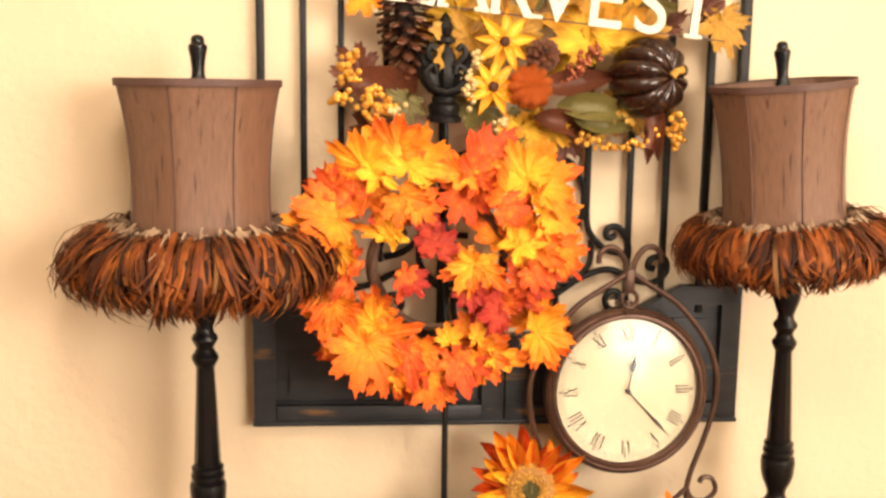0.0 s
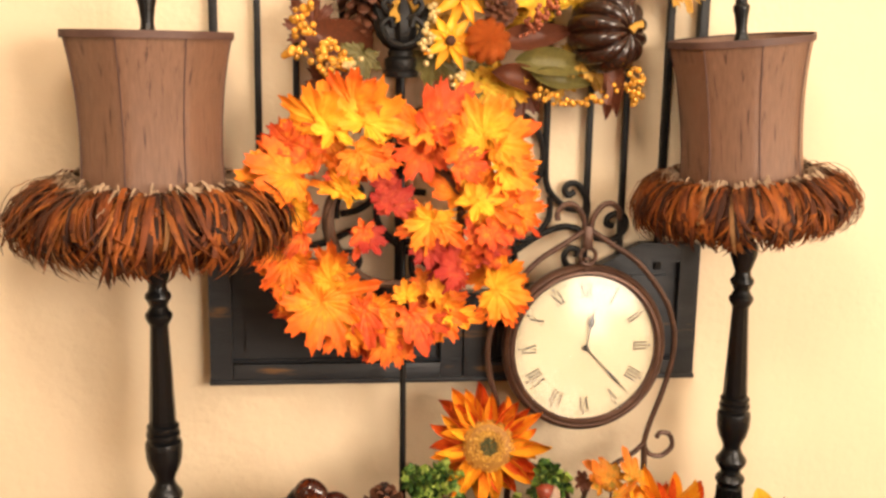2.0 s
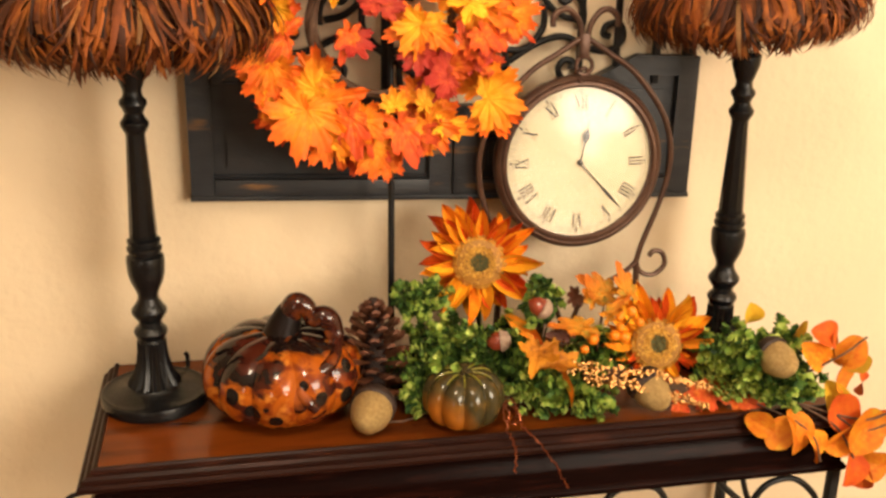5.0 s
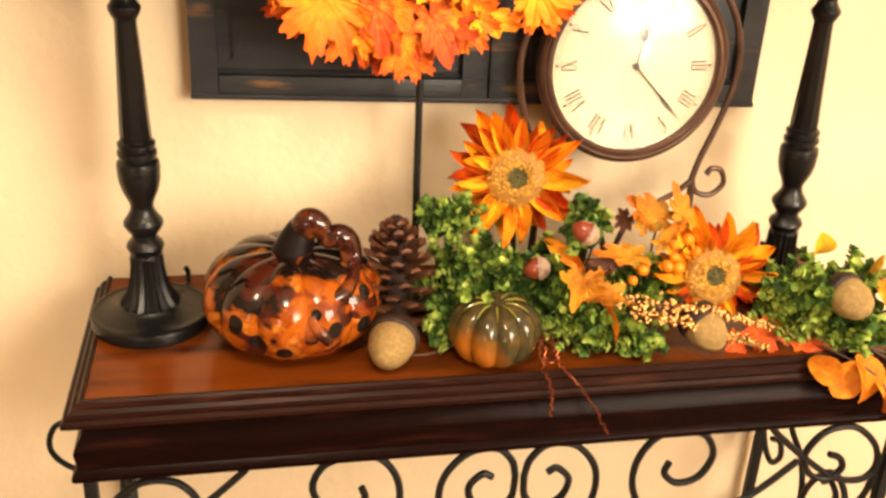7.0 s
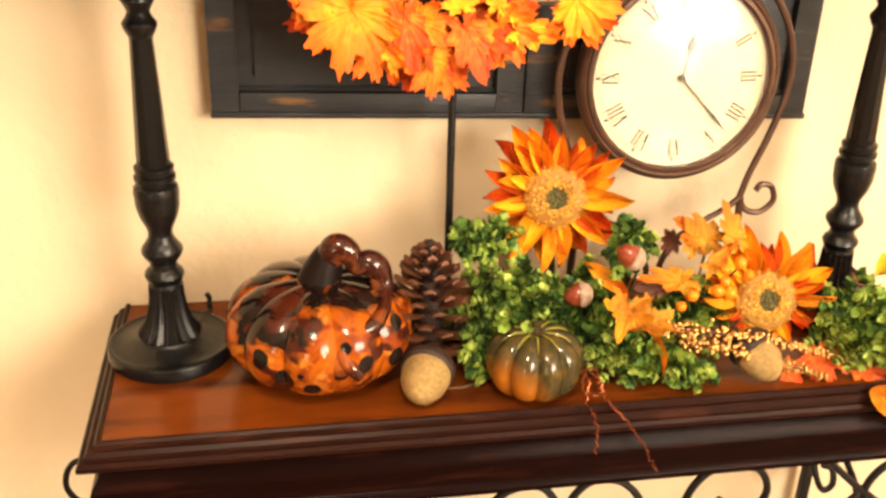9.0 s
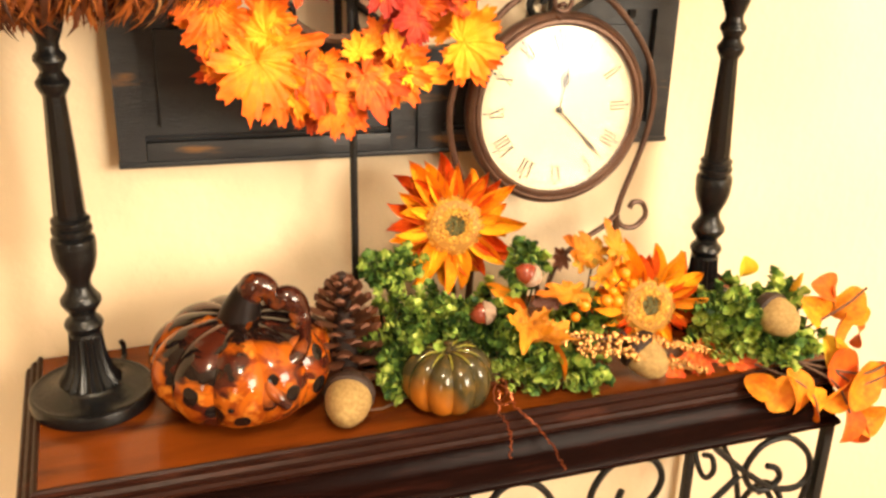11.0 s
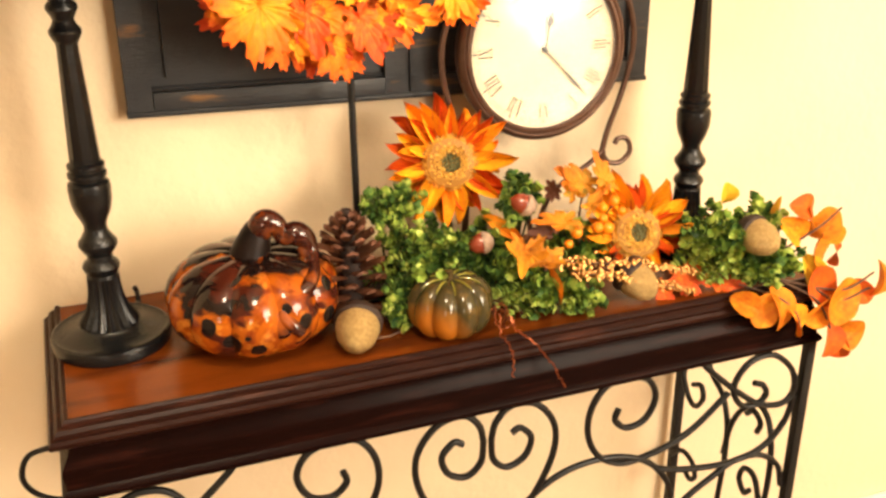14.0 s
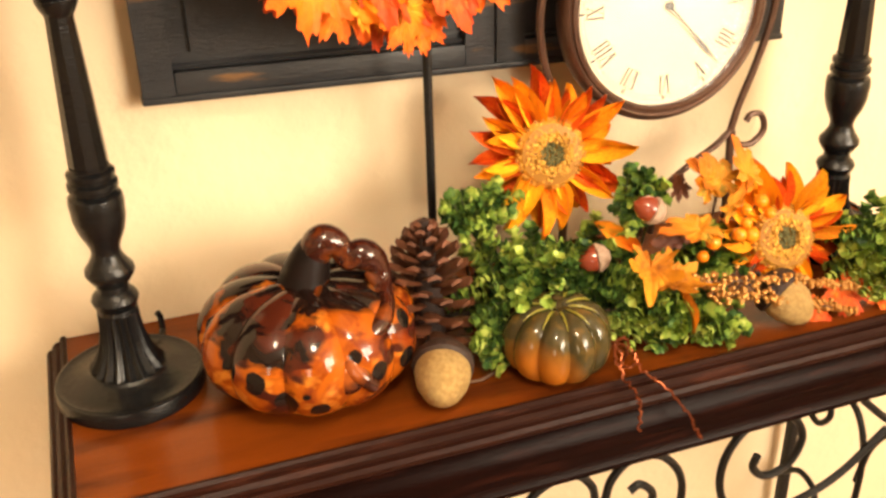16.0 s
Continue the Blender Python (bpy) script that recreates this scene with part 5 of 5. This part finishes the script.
def boxwood(name_label, blobs, count, seed):
    """Curved branchlets that leave each clump's middle, with whorls of small round leaves and a paler rosette at each tip."""
    r_ = random.Random(seed)
    c = blobs[0][0]
    t = thing("boxwood_sprig", (c[0], c[1], TZ), name_label, "greenery", group="boxwood sprigs")
    inv = t.matrix_basis.inverted()
    old, young, stems = G(), G(), G()

    def one_leaf(g, p, o, d, size):
        side = o.cross(d)
        if side.length < 1e-4:
            return
        side.normalize()
        nn = side.cross(o)
        L_, W_ = size * r_.uniform(0.8, 1.15), size * r_.uniform(0.34, 0.44)
        if p.z + o.z * L_ < TZ + 0.002 and p.y > TF - 0.006:
            return
        g.add([p, p + o * L_ * 0.32 + side * W_ * 0.7 + nn * 0.0010, p + o * L_ * 0.68 + side * W_ + nn * 0.0012, p + o * L_ * 0.93 + side * W_ * 0.55, p + o * L_, p + o * L_ * 0.93 - side * W_ * 0.55,
               p + o * L_ * 0.68 - side * W_ + nn * 0.0012, p + o * L_ * 0.32 - side * W_ * 0.7 + nn * 0.0010, p + o * L_ * 0.55 - nn * 0.0012],
              [(k, (k + 1) % 8, 8) for k in range(8)])

    for (cx_, cy_, cz_), (rx_, ry_, rz_), share in blobs:
        mid = Vector((cx_, cy_, cz_))
        for i in range(int(count * share)):
            v = Vector((r_.gauss(0, 1), r_.gauss(-0.25, 1), r_.gauss(0.15, 1))).normalized()
            reach = r_.uniform(0.50, 1.22)
            tip = mid + Vector((v.x * rx_, v.y * ry_, v.z * rz_)) * reach
            tip.z = max(TZ + 0.008, tip.z)
            a0 = mid + Vector((v.x * rx_, v.y * ry_, v.z * rz_)) * (reach - 0.75) * 0.5 + Vector((r_.uniform(-0.02, 0.02), r_.uniform(-0.012, 0.012), -0.012))
            a0.z = max(TZ + 0.005, a0.z)
            bend = Vector((r_.uniform(-0.012, 0.012), r_.uniform(-0.012, 0.004), r_.uniform(0.002, 0.016)))
            axis = spline([a0, a0.lerp(tip, 0.55) + bend, tip], 6)
            stems.tube(axis, 0.0010, 4)
            length = sum((axis[k + 1] - axis[k]).length for k in range(len(axis) - 1))
            steps = max(5, int(length / 0.0080))
            fresh = r_.random() < 0.70
            for k in range(steps):
                s = (k + 0.5) / steps
                if s < 0.18:
                    continue
                f = s * (len(axis) - 1)
                j = min(int(f), len(axis) - 2)
                p = axis[j].lerp(axis[j + 1], f - j)
                d = (axis[j + 1] - axis[j]).normalized()
                u = d.orthogonal().normalized()
                w = d.cross(u)
                g = young if (s > 0.68 and fresh) else old
                for q in range(4):
                    ang = k * 0.8 + q * 1.571 + r_.uniform(-0.35, 0.35)
                    o = (u * math.cos(ang) + w * math.sin(ang) + d * (0.25 + 0.6 * s + r_.uniform(-0.2, 0.2)) + Vector((0, 0, 0.15))).normalized()
                    one_leaf(g, p, o, d, 0.0142 - 0.0034 * s)
            d = (axis[-1] - axis[-2]).normalized()
            u = d.orthogonal().normalized()
            w = d.cross(u)
            for q in range(6):
                o = (u * math.cos(q * 1.05) + w * math.sin(q * 1.05) + d * r_.uniform(0.5, 1.4)).normalized()
                one_leaf(young if fresh else old, axis[-1], o, d, 0.0108)
        base = Vector((cx_, cy_ + ry_ * 0.3, TZ + 0.004))
        for i in range(8):
            e = mid + Vector((r_.uniform(-0.6, 0.6) * rx_, r_.uniform(-0.6, 0.6) * ry_, r_.uniform(0.0, 0.5) * rz_))
            stems.tube(spline([base, base.lerp(e, 0.5) + Vector((0, 0, 0.010)), e], 4), 0.0016, 5)
    part("stem_mass", stems, STEMG, t, "", inv)["kind"] = "stuff"
    part("foliage", old, BOX, t, "small round dark green leaves", inv)["kind"] = "stuff"
    part("new_growth", young, BOXTIP, t, "pale green leaf tips", inv)["kind"] = "stuff"
    return t


boxwood("artificial green boxwood sprig lying along the table", [((0.366, 1.785, 0.872), (0.080, 0.050, 0.064), 0.32), ((0.330, 1.840, 0.948), (0.046, 0.020, 0.034), 0.09), ((0.445, 1.79, 0.868), (0.070, 0.05, 0.055), 0.24),
                ((0.525, 1.735, 0.838), (0.075, 0.045, 0.038), 0.22), ((0.565, 1.695, 0.820), (0.032, 0.022, 0.018), 0.06), ((0.512, 1.80, 0.945), (0.032, 0.026, 0.042), 0.08), ((0.322, 1.745, 0.832), (0.030, 0.024, 0.030), 0.06), ((0.60, 1.78, 0.865), (0.05, 0.04, 0.04), 0.09)], 410, 21)
boxwood("artificial green boxwood sprig at the table end", [((0.835, 1.715, 0.868), (0.085, 0.055, 0.058), 0.62), ((0.785, 1.74, 0.86), (0.04, 0.04, 0.045), 0.2), ((0.875, 1.675, 0.838), (0.05, 0.03, 0.03), 0.2)], 215, 22)

# ---- loose autumn sprays in the garland ----
OAK = leaf_material("amber_oak_leaf", (0.66, 0.26, 0.012), (0.62, 0.16, 0.008), (0.32, 0.24, 0.03), 0.3)
STARM = leaf_material("ochre_star_leaf", (0.50, 0.18, 0.010), (0.60, 0.24, 0.010), (0.22, 0.065, 0.008))
spray = thing("autumn_leaf_spray", (0.60, 1.76, TZ), "spray of orange oak leaves, berries and small acorns", "leaf spray")
LO = spray.matrix_basis.inverted()
for mat, x, y, z, size, spin, up, kind in ((OAK, 0.612, 1.775, 0.968, 0.078, 60, 20, "oak"), (OAK, 0.565, 1.742, 0.928, 0.080, 80, 55, "oak"), (OAK, 0.605, 1.750, 0.945, 0.060, -60, 10, "oak"), (OAK, 0.640, 1.768, 0.970, 0.065, 10, 30, "oak"), (STARM, 0.490, 1.722, 0.905, 0.076, 150, 62, "star"),
                                           (STARM, 0.518, 1.715, 0.886, 0.076, 238, 60, "star"), (OAK, 0.588, 1.768, 0.962, 0.055, 20, 5, "oak"), (RUST, 0.545, 1.755, 0.915, 0.055, 100, 40, "oak"), (RED, 0.755, 1.715, 0.828, 0.075, 200, 30, "maple"), (RED, 0.715, 1.705, 0.815, 0.06, 160, 30, "oak"), (RUST, 0.572, 1.80, 0.958, 0.040, 120, 10, "maple"), (RED, 0.800, 1.700, 0.808, 0.075, 250, 70, "oak")):
    leaf(spray, mat, x, y, z, size * (1.22 if mat is OAK else 1.0), spin, up, rng.uniform(-15, 15), kind, rng.randrange(4))
part("long_leaf", blade(0.26, 0.10, 12, 0.20, 1.1, 9, 0.05).mesh("long_leaf", OAK, True, 60), OAK, spray, "", LO @ facing(0.455, 1.785, 0.938, -132, 20, 10, 0.085))
part("long_leaf", blade(0.16, 0.20, 12, 0.20, 1.1, 5, 0.06).mesh("long_leaf", STARM, True, 60), STARM, spray, "", LO @ facing(0.522, 1.705, 0.882, -165, 25, 0, 0.060))
OBER = material("orange_berry", (0.82, 0.25, 0.006), 0.3, spec=0.35, second=(0.74, 0.16, 0.005), scale=40, coat=0.1)
for x, z, r in ((0.578, 0.912, 0.0105), (0.566, 0.896, 0.008), (0.612, 0.915, 0.010), (0.628, 0.912, 0.011), (0.620, 0.928, 0.008), (0.636, 0.953, 0.0095), (0.618, 0.945, 0.008), (0.650, 0.935, 0.008)):
    part("berry", G().ball((x, 1.735, z), r * 0.86, 16, 10), OBER, spray, "", LO)
for q in ([(0.60, 1.78, 0.85), (0.59, 1.745, 0.90), (0.578, 1.738, 0.908)], [(0.60, 1.78, 0.85), (0.622, 1.75, 0.90), (0.628, 1.738, 0.908)], [(0.60, 1.78, 0.85), (0.645, 1.76, 0.93), (0.637, 1.738, 0.95)], [(0.60, 1.78, 0.85), (0.61, 1.785, 0.93), (0.612, 1.78, 0.975)]):
    part("twig", G().tube(spline(q, 5), 0.0016, 6), TWIG, spray, "", LO)
NUT = material("red_brown_nut", (0.26, 0.045, 0.018), 0.2, second=(0.15, 0.025, 0.012), scale=50, coat=0.7)
FROST = material("frosted_acorn_cap", (0.42, 0.30, 0.22), 0.6, second=(0.16, 0.08, 0.05), scale=140, bump=0.8, bump_scale=300)
for at in (Matrix.Translation((0.498, 1.742, 0.964)) @ pose(0, 0, 0, -15, -62, 0) @ Matrix.Scale(0.98, 4), Matrix.Translation((0.441, 1.757, 0.909)) @ pose(0, 0, 0, -12, -98, 0)):
    ac = thing("acorn", at, "small shiny red-brown acorn with frosted cap", "acorn", group="small acorns")
    part("nut", G().lathe([(0.0145, -0.004), (0.0150, 0.004), (0.0135, 0.012), (0.008, 0.019), (0.002, 0.022), (0.0004, 0.024)], 18), NUT, ac)
    part("cap", G().lathe([(0.0005, -0.016), (0.006, -0.0155), (0.0125, -0.011), (0.0165, -0.003), (0.0165, 0.0), (0.0148, 0.001)], 18), FROST, ac, "frosted cap")
GSEED = material("gold_seed", (0.50, 0.25, 0.06), 0.28, 0.6, second=(0.28, 0.12, 0.03), scale=150)
for k, (a, b) in enumerate((((0.535, 1.715, 0.880), (0.752, 1.690, 0.840)), ((0.555, 1.705, 0.866), (0.748, 1.680, 0.812)))):
    t = thing("seed_spray", a, "gold beaded seed spray lying over the garland", "seed spray", group="gold seed sprays")
    g = G()
    r_ = random.Random(40 + k)
    A, B = Vector(a), Vector(b)
    for i in range(230):
        u = r_.random()
        wdt = 0.012 * (1 - 0.55 * u)
        p = A.lerp(B, u) + Vector((0, 0, 0.006 * math.sin(math.pi * u))) + Vector((r_.gauss(0, 1), r_.gauss(0, 1), r_.gauss(0, 1))) * wdt * 0.45
        g.ball(p - A, r_.uniform(0.0022, 0.0036), 6, 4)
    part("seed_mass", g, GSEED, t)["kind"] = "stuff"
    part("stalk", G().tube([Vector((0, 0, 0)), (B - A) * 0.5 + Vector((0, 0, 0.006)), B - A], 0.0015, 6), TWIG, t)

# round leaves at the table end
EUY = material("amber_round_leaf", (0.68, 0.24, 0.010), 0.6, spec=0.15, second=(0.54, 0.11, 0.007), scale=3.2, mix=0.95, vary=0.28, bump=0.35, bump_scale=9, third=(0.62, 0.30, 0.018), third_at=(0.55, 0.7))
EUL = material("yellow_green_round_leaf", (0.60, 0.36, 0.02), 0.6, spec=0.15, second=(0.46, 0.20, 0.012), scale=3.2, vary=0.2, bump=0.35, bump_scale=9)
EUR = material("red_round_leaf", (0.50, 0.065, 0.010), 0.6, spec=0.15, second=(0.56, 0.12, 0.008), scale=3.2, mix=0.9, vary=0.28, bump=0.35, bump_scale=9)
eu = thing("eucalyptus_branch", (0.86, 1.69, TZ), "branch of round amber and red autumn leaves trailing off the table", "leaf branch")
EO = eu.matrix_basis.inverted()
crown_leaves = (
    (EUR, 0.925, 1.67, 0.922, 0.055, 60, 35, 20), (EUY, 0.968, 1.67, 0.893, 0.062, -60, 20, -20), (EUY, 0.909, 1.67, 0.890, 0.056, 40, 10, 10), (EUY, 0.953, 1.668, 0.856, 0.058, 160, 0, 25), (EUR, 0.994, 1.668, 0.838, 0.046, 205, 0, 40),
    (EUL, 0.945, 1.662, 0.822, 0.058, 20, 15, 0), (EUY, 0.938, 1.675, 0.905, 0.046, -10, 10, 40), (EUL, 0.842, 1.75, 0.926, 0.048, 20, -10, 10), (EUL, 0.905, 1.72, 0.908, 0.048, -30, -10, 30), (EUL, 0.985, 1.672, 0.872, 0.044, -70, 10, -30))
trailing_leaves = (
    (EUR, 0.955, 1.650, 0.800, 0.078, 20, 10, 0), (EUY, 0.990, 1.640, 0.772, 0.092, -70, 12, 10), (EUY, 0.958, 1.640, 0.760, 0.070, 100, 5, 20), (EUY, 1.062, 1.640, 0.797, 0.062, -30, 10, 25), (EUR, 1.038, 1.645, 0.776, 0.048, -140, 10, -30),
    (EUR, 0.975, 1.632, 0.710, 0.062, 160, 0, 10), (EUY, 1.014, 1.632, 0.716, 0.066, -100, 5, -15), (EUR, 1.000, 1.636, 0.690, 0.050, 190, 0, -30), (EUY, 0.814, 1.640, 0.798, 0.050, 60, 35, -35), (EUY, 0.874, 1.632, 0.782, 0.076, 185, 10, 25),
    (EUY, 0.906, 1.632, 0.756, 0.060, 200, 0, 40), (EUY, 0.845, 1.636, 0.784, 0.060, 150, 25, -20))
for mat, x, y, z, size, spin, up, side in crown_leaves + trailing_leaves:
    leaf(eu, mat, x, y, z, size * 0.86, spin + rng.uniform(-10, 10), up + rng.uniform(-10, 15), side + rng.uniform(-10, 10), "round", rng.randrange(4))
for q in ([(0.80, 1.72, 0.82), (0.88, 1.68, 0.85), (0.95, 1.665, 0.89), (0.985, 1.66, 0.92)], [(0.80, 1.72, 0.82), (0.87, 1.66, 0.822), (0.94, 1.648, 0.80), (0.99, 1.642, 0.77), (1.05, 1.64, 0.785)], [(0.88, 1.66, 0.82), (0.94, 1.635, 0.785), (0.985, 1.64, 0.72), (1.0, 1.64, 0.69)],
          [(0.83, 1.68, 0.81), (0.87, 1.64, 0.80), (0.905, 1.635, 0.77), (0.92, 1.632, 0.73)], [(0.94, 1.648, 0.80), (1.0, 1.64, 0.79), (1.05, 1.64, 0.81)]):
    part("branch", G().tube(spline(q, 6), 0.0018, 6), TWIG, eu, "", EO)

# copper wire tendrils
WIRE = material("copper_wire", (0.32, 0.085, 0.03), 0.3, 0.8, second=(0.16, 0.04, 0.015), scale=90)
wire = thing("copper_wire_curl", (0.435, 1.70, TZ), "crinkled copper wire tendrils hanging over the table edge", "wire")
r_ = random.Random(77)
for pts in ([(0.432, 1.715, 0.828), (0.440, 1.69, 0.826), (0.430, 1.665, 0.812), (0.434, 1.642, 0.803), (0.437, 1.636, 0.785), (0.436, 1.634, 0.757)],
            [(0.432, 1.715, 0.828), (0.452, 1.69, 0.828), (0.455, 1.665, 0.812), (0.470, 1.640, 0.803), (0.490, 1.632, 0.775), (0.508, 1.632, 0.742), (0.517, 1.633, 0.728)],
            [(0.452, 1.70, 0.803), (0.448, 1.69, 0.84), (0.430, 1.685, 0.842), (0.433, 1.68, 0.815), (0.455, 1.67, 0.818)]):
    q = [p + Vector((r_.uniform(-1, 1), r_.uniform(-1, 1), r_.uniform(-1, 1))) * 0.0022 for p in spline(pts, 9)]
    part("tendril", G().tube(q, 0.0013, 5), WIRE, wire, "", Matrix.Translation((-0.435, -1.70, -TZ)))
twig = thing("bare_twig", (0.29, 1.73, TZ), "thin brown twig lying on the table", "twig")
part("stalk", G().tube([(-0.035, 0.0, 0.004), (0.0, -0.006, 0.006), (0.04, 0.004, 0.012)], 0.0016, 6), TWIG, twig)
